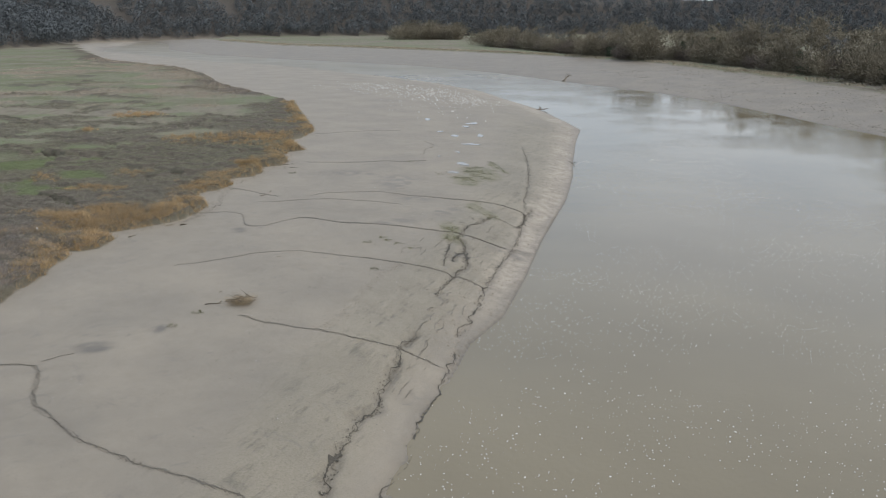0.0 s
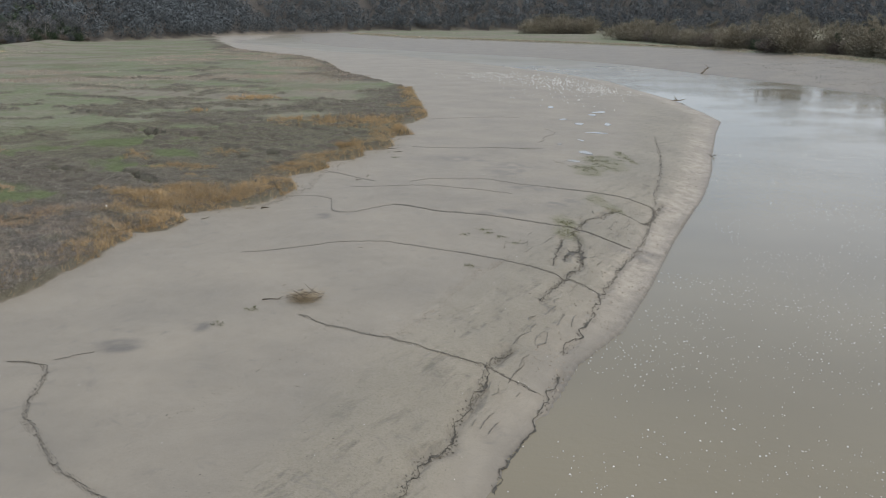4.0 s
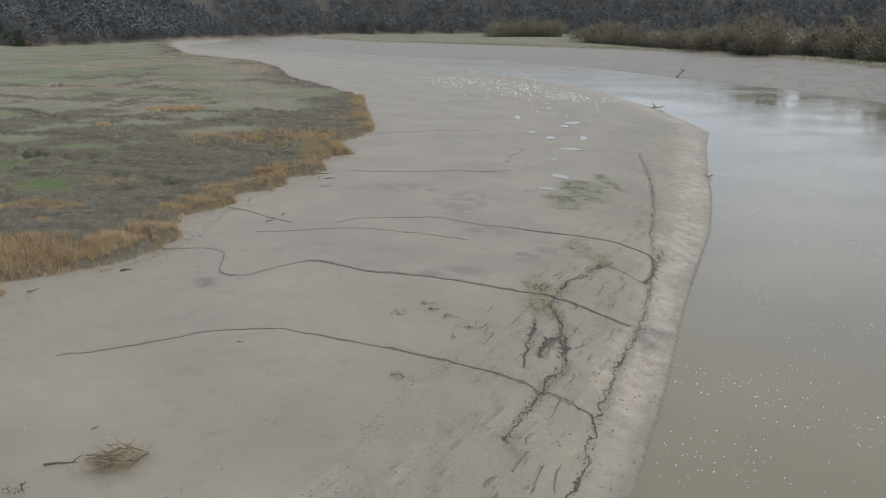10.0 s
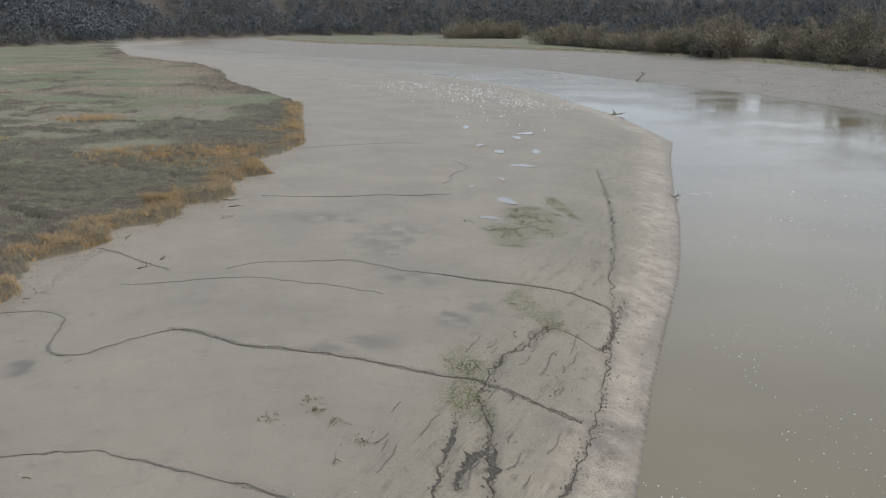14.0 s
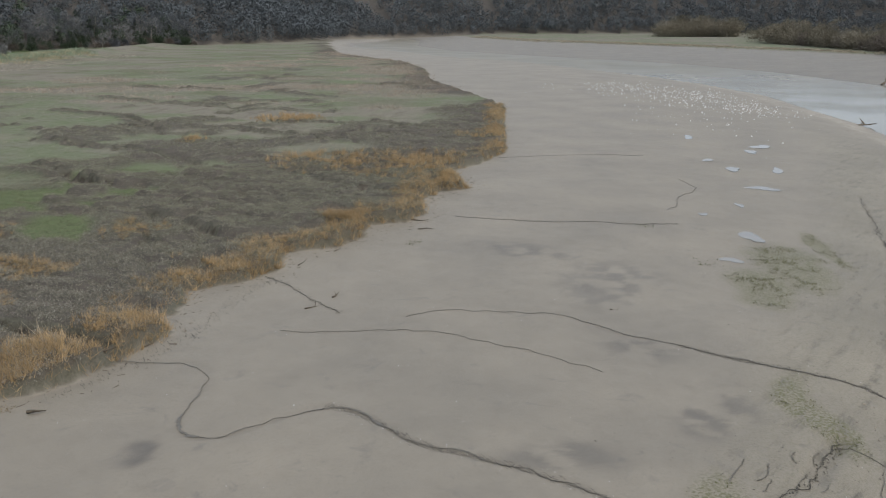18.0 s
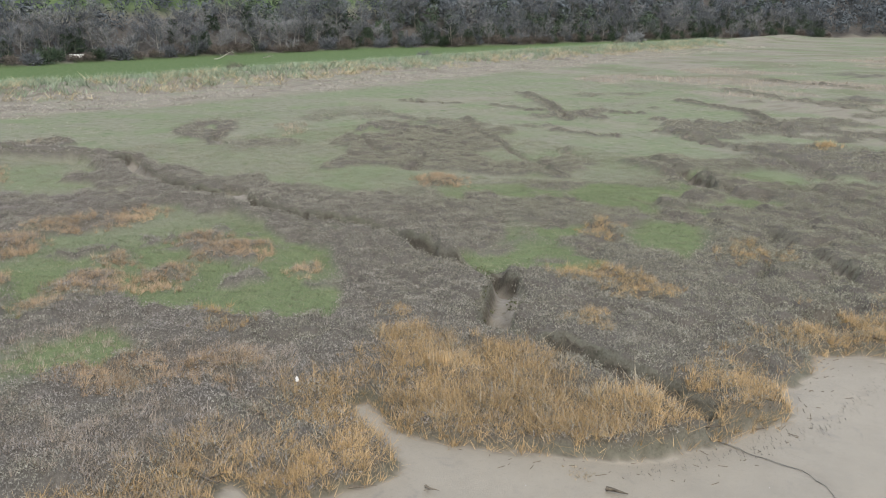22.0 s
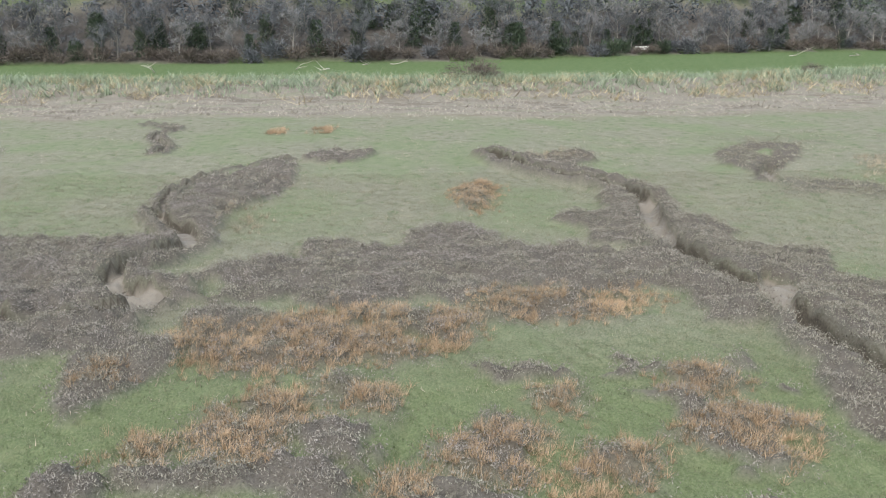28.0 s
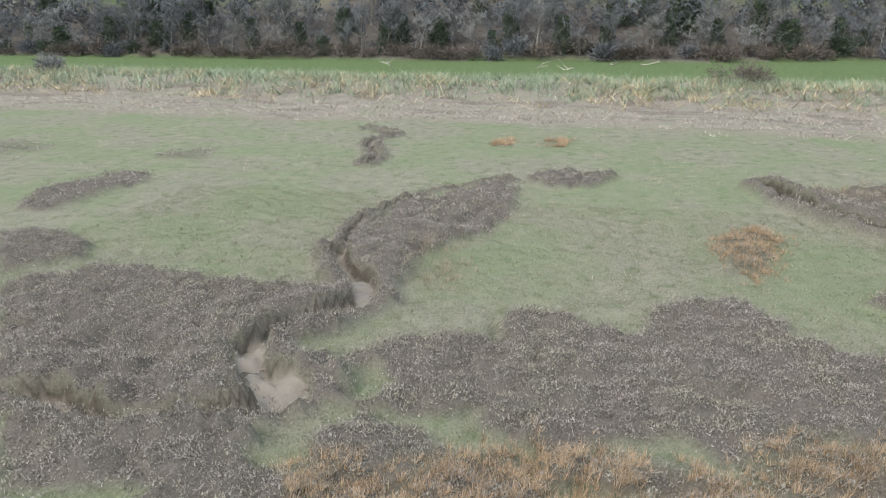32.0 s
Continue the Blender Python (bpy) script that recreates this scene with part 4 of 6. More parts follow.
    z["algae"] = np.where(on_mud, np.maximum(spots(px + warp, py + warp, ALGAE, 10), 0.25 * churned), 0)
    wetness = np.maximum(spots(px + warp2 * 0.6, py + warp2 * 0.6, WET_SPOTS, 3) * (0.3 + 0.6 * step(0.3, 0.65, fbm(px, py, 0.9, 109))), np.maximum(rill * 0.28, np.minimum(drop * 1.6, 0.4)))
    wetness = np.maximum(wetness, 0.62 * spots(px + warp * 1.6 + warp2, py + warp * 2.2, DARK_SPOTS, 3, 0.6) * step(0.4, 0.6, fbm(px, py, 0.9, 107)))
    z["wet"] = np.where(bed > 0.2, 0.45, 0.0) + np.where(on_mud, np.maximum(wetness, np.where(d_far < d_shore, 0.42 * (0.6 + 0.4 * step(0.4, 0.6, fbm(px, py, 5, 115))), 0.35 * step(0.97, 1.0, u))), np.where(river, 0.8, 0))
    # creek walls and marsh edge: dark mud plus the shade they hold
    z["damp_shade"] = np.where(west & ~river, 0.95 * creek_side * marsh * (1 - step(0.15, 0.5, bed)) * (1 - 0.6 * creek_floor), 0)
    z["damp_shade"] = np.maximum(z["damp_shade"], np.where(~river & ~far, step(0.3, 0.1, np.abs(s_edge - 0.12)) * 0.8, 0))
    # shade painted into the gully bottoms of the northern scrub
    z["damp_shade"] = np.maximum(z["damp_shade"], np.where(west & ~river & ~far, 0.6 * gully * scrub * step(46, 60, py) * marsh, 0))
    grown = marsh * (1 - creek_wall) * (1 - step(0.25, 0.6, bed))
    z["crown"], z["lush"] = crown, turf_in * step(70, 55, np.abs(px)) * step(90, 70, py)
    z["thatch"] = np.where(west & ~far, np.clip(np.maximum(rim, clumps) * (1 - strip) * (1 - meadow), 0, 1) * 0.35 * (1 - creek_wall), 0)
    z["scrub"] = scrub * (1 - creek_wall) * (1 - 0.8 * strip) * (1 - step(0.25, 0.6, bed))
    z["turf"] = np.where(far, 1.0, grown * (1 - straw)) * ~wood
    z["straw"] = straw * np.where(west, grown, 1) * ~wood * ~(on_mud & ~west) * ~river
    z["meadow"] = np.where(west & ~wood, meadow, 0)
    open_hill = step(18, 28, d_wood + (fbm(px, py, 30, 103) - 0.5) * 20) * step(330, 230, py)
    z["woodland"] = np.where(wood, 1 - open_hill, 0)
    z["meadow"] = np.where(wood, open_hill, z["meadow"])
    z["bed"] = bed
    z["edge"], z["creek"], z["u"], z["mudflag"], z["far"], z["wood"] = s_edge, d_creek, u, on_mud, far, wood
    z["river"], z["strip"], z["reed"] = river, strip, d_reed
    return h, z


def steps_of(spans):
    """Grid lines that are close together where the ground is seen close."""
    out = []
    for a, b, gap in spans:
        out += list(np.linspace(a, b, max(2, int((b - a) / gap) + 1))[:-1])
    return np.array(out + [spans[-1][1]])


def mesh_of(name, verts, faces, material, smooth=True):
    me = bpy.data.meshes.new(name)
    verts, faces = np.asarray(verts, np.float32), np.asarray(faces, np.int32)
    side = faces.shape[1]
    me.vertices.add(len(verts))
    me.vertices.foreach_set("co", verts.ravel())
    me.loops.add(faces.size)
    me.loops.foreach_set("vertex_index", faces.ravel())
    me.polygons.add(len(faces))
    me.polygons.foreach_set("loop_start", np.arange(0, faces.size, side, dtype=np.int32))
    me.polygons.foreach_set("use_smooth", np.full(len(faces), smooth))
    me.update(calc_edges=True)
    me.materials.append(material)
    return me


xs = steps_of([(-2600, -700, 120), (-700, -310, 14), (-310, -160, 5), (-160, -112, 1.0), (-112, -70, 0.23), (-70, -30, 0.23), (-30, -14, 0.3), (-14, 15, 0.22), (15, 45, 0.3),
               (45, 140, 2.5), (140, 330, 10), (330, 2600, 110)])
ys = steps_of([(-500, -120, 40), (-120, -34, 3), (-34, -14, 0.8), (-14, 28, 0.25), (28, 46, 0.2), (46, 76, 0.33), (76, 130, 0.5), (130, 230, 1.5), (230, 560, 5), (560, 1000, 10),
               (1000, 2600, 110)])
gx, gy = np.meshgrid(xs, ys)
HEIGHT, ZONES = survey(gx.ravel(), gy.ravel())
nx, ny = len(xs), len(ys)


def ground_at(px, py):
    """Height and zones of the ground at places, read from its grid."""
    i = np.clip(np.searchsorted(xs, px) - 1, 0, nx - 2)
    j = np.clip(np.searchsorted(ys, py) - 1, 0, ny - 2)
    a, b = (px - xs[i]) / (xs[i + 1] - xs[i]), (py - ys[j]) / (ys[j + 1] - ys[j])
    k = j * nx + i

    def blend(f):
        return (f[k] * (1 - a) + f[k + 1] * a) * (1 - b) + (f[k + nx] * (1 - a) + f[k + nx + 1] * a) * b

    return blend(HEIGHT), {name: blend(f.astype(float)) for name, f in ZONES.items()}


corner = (np.arange(ny - 1)[:, None] * nx + np.arange(nx - 1)).ravel()
ground_mesh = mesh_of("ground", np.stack([gx.ravel(), gy.ravel(), HEIGHT], 1), np.stack([corner, corner + 1, corner + nx + 1, corner + nx], 1), GROUND)
for zone_name in ("sand", "damp_shade", "wet", "algae", "churned", "turf", "lush", "scrub", "straw", "thatch", "meadow", "woodland"):
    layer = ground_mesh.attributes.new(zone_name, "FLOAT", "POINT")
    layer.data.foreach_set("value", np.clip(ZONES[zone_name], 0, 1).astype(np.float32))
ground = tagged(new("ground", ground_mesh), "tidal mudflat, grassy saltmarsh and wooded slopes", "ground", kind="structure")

wx, wy = steps_of([(-260, 160, 12)]), steps_of([(-480, 800, 12)])
gwx, gwy = np.meshgrid(wx, wy)
c0 = (np.arange(len(wy) - 1)[:, None] * len(wx) + np.arange(len(wx) - 1)).ravel()
water_mesh = mesh_of("water", np.stack([gwx.ravel(), gwy.ravel(), np.full(gwx.size, WATER_Z)], 1),
                     np.stack([c0, c0 + 1, c0 + len(wx) + 1, c0 + len(wx)], 1), WATER)
water = tagged(new("water", water_mesh), "silty brown tidal river water with light ripples", "water", kind="structure")


# ---- plants of the marsh ----
rng = np.random.RandomState(11)


def part(name, mesh, parent, label=""):
    ob = new(name, mesh)
    ob.parent = parent
    if label:
        tagged(ob, label)
    return ob


def blades(places_, height, width, lean, count, spread, droop=0.0):
    """Thin upright blades: count of them round every place."""
    n = len(places_) * count
    base = np.repeat(places_, count, 0) + np.c_[rng.normal(0, spread, (n, 2)), np.zeros(n)]
    turn, tall = rng.rand(n) * 6.283, height * (0.55 + 0.75 * rng.rand(n))
    side = np.c_[np.cos(turn), np.sin(turn), np.zeros(n)] * (width * (0.6 + 0.8 * rng.rand(n)))[:, None] / 2
    tip = base + np.c_[rng.normal(0, lean, (n, 2)) * tall[:, None], tall * (1 - droop * rng.rand(n))]
    base = base - np.array([0, 0, 0.04])
    verts = np.stack([base - side, base + side, tip], 1).reshape(-1, 3)
    return verts, np.arange(3 * n).reshape(-1, 3)


def sprigs(places_, size, count, spread, lift, slim=0.35):
    """Small leaves that face all ways, in low bushy cushions."""
    n = len(places_) * count
    mid = np.repeat(places_, count, 0) + np.c_[rng.normal(0, spread, (n, 2)), lift * rng.rand(n)]
    a = rng.normal(0, 1, (n, 3))
    a[:, 2] = np.abs(a[:, 2]) + 0.3
    a /= np.linalg.norm(a, axis=1)[:, None]
    b = np.cross(a, rng.normal(0, 1, (n, 3)))
    b /= np.linalg.norm(b, axis=1)[:, None] + 1e-9
    s = (size * (0.5 + rng.rand(n)))[:, None]
    verts = np.stack([mid - b * s * slim, mid + b * s * slim, mid + a * s], 1).reshape(-1, 3)
    return verts, np.arange(3 * n).reshape(-1, 3)


def scatter(x0, x1, y0, y1, per_m2, keep):
    """Random places on the ground of that box, where keep(zones) says how likely a plant is."""
    n = int((x1 - x0) * (y1 - y0) * per_m2)
    px, py = rng.uniform(x0, x1, n), rng.uniform(y0, y1, n)
    h, z = ground_at(px, py)
    ok = rng.rand(n) < keep(z, px, py)
    return np.c_[px, py, h][ok]


CORDGRASS = plant_material("cordgrass_straw", (0.285, 0.197, 0.098), (0.63, 0.462, 0.26))
RUSSET = plant_material("cordgrass_russet", (0.26, 0.185, 0.115), (0.595, 0.45, 0.30))
PALE_STRAW = plant_material("pale_straw", (0.28, 0.24, 0.17), (0.50, 0.445, 0.34))
PURSLANE = plant_material("sea_purslane", (0.15, 0.136, 0.121), (0.365, 0.336, 0.303), 0.9, 8.0, 0.16, ((0.168, 0.163, 0.12), (0.37, 0.362, 0.275)), 25.0)
GRASS = plant_material("short_grass", (0.107, 0.109, 0.064), (0.345, 0.335, 0.245))
REED = plant_material("reed_leaves", (0.16, 0.215, 0.14), (0.38, 0.44, 0.31))
TANGLE = plant_material("tangled_grass", (0.27, 0.225, 0.173), (0.52, 0.44, 0.356))
LUSH = plant_material("lush_grass", (0.09, 0.112, 0.056), (0.275, 0.292, 0.192))
LITTER = plant_material("reed_litter", (0.25, 0.225, 0.185), (0.52, 0.475, 0.40))
REED_DEAD = plant_material("dead_reed_leaves", (0.30, 0.25, 0.15), (0.62, 0.53, 0.35))


def tussocks(places_, height, width, count, flare):
    """Fountain-like tufts: blades that lean out from the middle of each."""
    n = len(places_) * count
    mid = np.repeat(places_, count, 0)
    big = np.repeat(0.6 + 0.7 * rng.rand(len(places_)), count)
    w, out = rng.rand(n) * 6.283, rng.rand(n) ** 0.7
    way = np.c_[np.cos(w), np.sin(w), np.zeros(n)]
    tall = height * big * (1.1 - 0.55 * out) * (0.6 + 0.6 * rng.rand(n))
    base = mid + way * (0.1 * big * rng.rand(n))[:, None] - np.array([0, 0, 0.04])
    tip = mid + way * (flare * big * out)[:, None] + np.c_[rng.normal(0, 0.08, (n, 2)), tall]
    side = np.c_[-np.sin(w + 0.7), np.cos(w + 0.7), np.zeros(n)] * (width * (0.5 + rng.rand(n)))[:, None] / 2
    return np.stack([base - side, base + side, tip], 1).reshape(-1, 3), np.arange(3 * n).reshape(-1, 3)


def clump(at, cx, cy, material, label, height, count, name, flare=0.5):
    """One clump of fountain-like tufts, in three parts round its middle."""
    if len(at) < 4:
        return
    ob = new(name)
    ob.location = (cx, cy, float(at[:, 2].min()))
    sector = np.floor((np.arctan2(at[:, 1] - cy, at[:, 0] - cx) / 6.2832 + 0.5) * 2.999).astype(int)
    for k in range(3):
        if (sector == k).sum() > 0:
            verts, faces = tussocks(at[sector == k] - np.array(ob.location), height, 0.016, count, flare)
            tagged(part("tuft", mesh_of("tuft", verts, faces, material, False), ob), kind="stuff")
    tagged(ob, label, "marsh grass", "clumps of dead cordgrass")


def clump_group(list_of, turn, material, label, height, per_m2, name="cordgrass_clump"):
    c, s = math.cos(radians(turn)), math.sin(radians(turn))
    for cx, cy, a, b in list_of:
        n = max(14, int(a * b * 3.14 * per_m2 * 0.45))
        r, w = np.sqrt(rng.rand(n)) * (0.6 + 0.7 * rng.rand(n)), rng.rand(n) * 6.283
        u, v = 0.9 * a * r * np.cos(w), 0.9 * b * r * np.sin(w)
        px, py = cx + u * c - v * s, cy + u * s + v * c
        h, z = ground_at(px, py)
        ok = (z["edge"] > 0.0) & (fbm(px, py, 1.3, 131) > 0.45)
        clump(np.c_[px, py, h][ok], cx, cy, material, label, height, 30, name)


def clump_ring(rings, material, label, height, per_m2, name="cordgrass_clump", bare=0.42):
    """Clumps that fill ragged outlines, thinner towards the rim."""
    for ring in rings:
        a = np.array(ring)
        (x0, y0), (x1, y1) = a.min(0) - 0.8, a.max(0) + 0.8
        n = int((x1 - x0) * (y1 - y0) * per_m2)
        px, py = rng.uniform(x0, x1, n), rng.uniform(y0, y1, n)
        h, z = ground_at(px, py)
        full = patches(px, py, [ring], 1.1) * step(bare - 0.06, bare + 0.1, fbm(px, py, 1.5, 131))
        ok = (rng.rand(n) < full) & (z["edge"] > 0.0) & (z["bed"] < 0.3) & (z["creek"] > 0.9)
        clump(np.c_[px, py, h][ok], float(a[:, 0].mean()), float(a[:, 1].mean()), material, label, height, 24, name, 0.36)


STRAW_FAR = [p for p in STRAW_NORTH if p[1] > 80]
clump_ring(RUSSET_BEDS, RUSSET, "russet clump of dead cordgrass on the marsh turf", 0.40, 19, bare=0.33)
clump_ring(GOLD_BEDS, CORDGRASS, "golden clump of dead cordgrass among grey scrub", 0.45, 15)
clump_ring(PALE_BEDS, PALE_STRAW, "pale straw tussock beside a marsh creek", 0.5, 3.5, "straw_tussock", 0.48)
clump_group(STRAW_SOUTH, 88, RUSSET, "russet clump of dead cordgrass on the marsh turf", 0.55, 26)
clump_group([p for p in STRAW_NORTH if p[1] <= 80], 29, CORDGRASS, "golden clump of dead cordgrass near the mud edge", 0.65, 26)
clump_group(STRAW_FAR, 29, CORDGRASS, "orange-brown bed of dead cordgrass on the marsh", 0.7, 9)


def np_join(a, b):
    return np.concatenate([a[0], b[0]]), np.concatenate([a[1], b[1] + len(a[0])])


def stuff(name, made, material, label, category):
    ob = new(name, mesh_of(name, made[0], made[1], material, False))
    return tagged(ob, label, category, kind="stuff")


at = scatter(-40, -22, 26, 39, 44, lambda z, x, y: patches(x + 0.4, y + 0.4, [STRAW_BIG], 0.7) * (z["edge"] > 0.1) * (z["creek"] > 1.0) * (0.35 + 0.65 * step(0.36, 0.5, fbm(x, y, 1.4, 139))))
stuff("cordgrass_bed", np_join(blades(at[::2], 0.6, 0.02, 0.6, 7, 0.13, 0.4), tussocks(at[1::2], 0.62, 0.02, 10, 0.45)), CORDGRASS, "dense golden bed of dead cordgrass at the mud edge", "marsh grass")
at = scatter(-40, -23, 26, 39, 9, lambda z, x, y: patches(x, y, [STRAW_BIG], 0.8) * (z["edge"] > 0.1) * (z["creek"] > 1.0) * step(0.4, 0.55, fbm(x, y, 1.5, 137)))
stuff("pale_blades", blades(at, 0.8, 0.022, 0.7, 4, 0.12, 0.3), PALE_STRAW, "pale dead stems among the cordgrass", "marsh grass")
at = scatter(-48, -12, 5, 150, 22, lambda z, x, y: step(3.2, 0.6, z["edge"] + fbm(x, y, 3, 3) * 2 - 1) * (z["edge"] > -0.22) * (z["creek"] > 0.8)
             * np.maximum(0.12 + 0.88 * step(0.36, 0.5, fbm(x, y, 9, 51)), (y > 19) & (y < 42)))
stuff("cordgrass_fringe", np_join(blades(at[::2], 0.55, 0.022, 0.75, 7, 0.13, 0.4), tussocks(at[1::4], 0.5, 0.022, 16, 0.4)), CORDGRASS, "golden fringe of dead cordgrass along the marsh edge", "marsh grass")
at = scatter(-47, -29, 6, 31, 13, lambda z, x, y: np.maximum(patches(x, y, [MIXED], 0.6), 0.45 * (y < 24)) * step(0.36, 0.5, fbm(x, y, 2.2, 141)) * (z["edge"] > 0.3))
stuff("mixed_grass", tussocks(at, 0.42, 0.016, 12, 0.45), TANGLE, "tangled brown grass mixed with grey scrub", "marsh grass")
at = scatter(-92, -14, -16, 84, 27, lambda z, x, y: z["scrub"] * (z["creek"] > 0.9) * (z["edge"] > 0.1) * (0.4 + 0.6 * np.clip(z["crown"], 0, 1)))
stuff("sea_purslane", sprigs(at, 0.09, 13, 0.16, 0.18, 0.19), PURSLANE, "low grey-olive sea purslane scrub covering the marsh", "marsh scrub")
at = scatter(-130, -14, -40, 150, 6, lambda z, x, y: z["scrub"] * (z["creek"] > 0.9) * ((y > 84) | (x < -92) | (y < -16)) * (0.3 + 0.7 * np.clip(z["crown"], 0, 1)))
stuff("far_purslane", sprigs(at, 0.17, 8, 0.25, 0.18, 0.15), PURSLANE, "grey-olive scrub patches on the far marsh", "marsh scrub")
at = scatter(-75, -20, -12, 80, 40, lambda z, x, y: np.clip(z["turf"] * z["lush"] * (1 - z["scrub"]), 0, 1) * (z["creek"] > 0.95))
stuff("lush_turf", blades(at, 0.09, 0.02, 0.9, 6, 0.12), LUSH, "fresh green turf mounds between the scrub", "grass")
at = scatter(-100, -36, -12, 80, 20, lambda z, x, y: np.clip(z["turf"] * (1 - z["lush"]) * (1 - z["scrub"]), 0, 1) * (z["creek"] > 0.95))
stuff("short_turf", blades(at, 0.10, 0.022, 0.9, 5, 0.14), GRASS, "short grazed green turf of the saltmarsh", "grass")
at = scatter(-132, -14, -50, 260, 0.5, lambda z, x, y: np.clip(z["turf"] * (1 - z["scrub"]) + 0.3 * z["straw"], 0, 1) * step(0.5, 0.62, fbm(x, y, 8, 151)))
stuff("rank_grass", blades(at, 0.15, 0.03, 0.9, 6, 0.3), TANGLE, "scattered pale rank grass on the marsh", "grass")
at = scatter(-235, -132, -120, 330, 0.9, lambda z, x, y: step(-16, -24, z["reed"]) * step(-47, -40, z["reed"]))
stuff("reed_bed", blades(at, 1.4, 0.12, 0.6, 7, 0.45, 0.3), REED, "band of grey-green reeds along the bank", "reeds")
at = scatter(-235, -132, -120, 330, 0.5, lambda z, x, y: step(-13, -19, z["reed"]) * step(-36, -28, z["reed"]) * step(0.38, 0.55, fbm(x, y, 7, 155)))
stuff("dead_reeds", blades(at, 1.3, 0.12, 0.9, 8, 0.5, 0.5), REED_DEAD, "leaning yellow dead reeds in front of the green ones", "reeds")
at = scatter(-220, -128, -120, 330, 0.8, lambda z, x, y: step(4, -4, z["reed"]) * step(-26, -18, z["reed"]) * 0.8)
stuff("reed_litter", blades(at, 0.35, 0.1, 1.2, 9, 0.7, 0.7), LITTER, "flattened pale reed litter along the bank foot", "reed litter")
at = scatter(-140, -40, 140, 470, 0.6, lambda z, x, y: np.clip(z["straw"] + (z["edge"] < 9) * 0.7, 0, 1) * (z["edge"] > 0.5))
stuff("far_straw", blades(at, 0.45, 0.08, 0.9, 9, 1.2), TANGLE, "pale straw grass on the distant marsh rim", "marsh grass")

at = scatter(-50, -34, 36, 44, 30, lambda z, x, y: step(1.5, 0.9, z["creek"]) * (z["creek"] > 0.3) * step(0.45, 0.6, fbm(x, y, 1.5, 211)))
CREEK_WEED = plant_material("creek_weed", (0.045, 0.052, 0.02), (0.13, 0.135, 0.06), 0.6)
ROOTS = plant_material("creek_roots", (0.05, 0.044, 0.036), (0.21, 0.19, 0.16), 0.9)
roots = scatter(-112, -16, -40, 130, 14, lambda z, x, y: step(1.25, 1.0, z["creek"]) * (z["creek"] > 0.62))
stuff("creek_roots", sprigs(roots, 0.12, 4, 0.12, 0.08, 0.12), ROOTS, "dark roots and stems hanging over the creek walls", "marsh scrub")
stuff("creek_weed", sprigs(at[::2], 0.09, 5, 0.1, 0.08), CREEK_WEED, "dark green weed hanging on the creek walls", "weed")

at = scatter(-150, 150, 60, 720, 0.8, lambda z, x, y: z["far"] * step(14, 4, near_local(x, y, FAR_BANK, 20)) * step(0.3, 0.55, fbm(x, y, 9, 187)))
stuff("bank_grass", blades(at, 0.9, 0.18, 0.7, 7, 0.6, 0.4), PALE_STRAW, "tan dead grass along the top of the far bank", "grass")


# ---- woods ----
BARK = bark_material("grey_bark", (0.13, 0.122, 0.105), (0.36, 0.34, 0.30))
TWIGS = plant_material("bare_twigs", (0.066, 0.071, 0.077), (0.19, 0.20, 0.212), 0.9, 0.5)
TWIGS_PALE = plant_material("pale_twigs", (0.115, 0.118, 0.118), (0.30, 0.302, 0.298), 0.9, 0.5)
TWIGS_RUST = plant_material("rust_twigs", (0.16, 0.075, 0.04), (0.36, 0.18, 0.09), 0.9, 0.5)
# twigs of the hillside woods, with distance haze put into the bluish colour
TWIGS_HAZY = plant_material("hazy_twigs", (0.085, 0.098, 0.106), (0.128, 0.143, 0.152), 0.9, 0.5)
IVY = plant_material("ivy_leaves", (0.028, 0.045, 0.03), (0.085, 0.115, 0.068), 0.6, 0.5)
BRAMBLE = plant_material("undergrowth", (0.085, 0.073, 0.063), (0.21, 0.178, 0.152), 0.9, 0.5)


def tube(rings):
    """A tapered limb through (place, radius) rings, with few sides."""
    sides = 5 if rings[0][1] > 0.12 else 3
    verts, faces = [], []
    for k, (p, r) in enumerate(rings):
        way = (rings[min(k + 1, len(rings) - 1)][0] - rings[max(k - 1, 0)][0]).normalized()
        side = way.orthogonal().normalized()
        over = way.cross(side)
        for n in range(sides):
            w = 6.2832 * n / sides
            verts.append(p + (side * math.cos(w) + over * math.sin(w)) * r)
    for k in range(len(rings) - 1):
        for n in range(sides):
            a, b = k * sides + n, k * sides + (n + 1) % sides
            faces.append((a, b, b + sides, a + sides))
    return verts, faces


def limb(start, way, length, radius, bends, wander, lift, rnd):
    p, d, rings = start.copy(), way.normalized(), []
    for k in range(bends + 1):
        rings.append((p.copy(), radius * (1 - 0.8 * k / bends)))
        d = (d + Vector((rnd.gauss(0, wander), rnd.gauss(0, wander), rnd.gauss(0, wander) + lift))).normalized()
        p = p + d * (length / bends)
    return rings


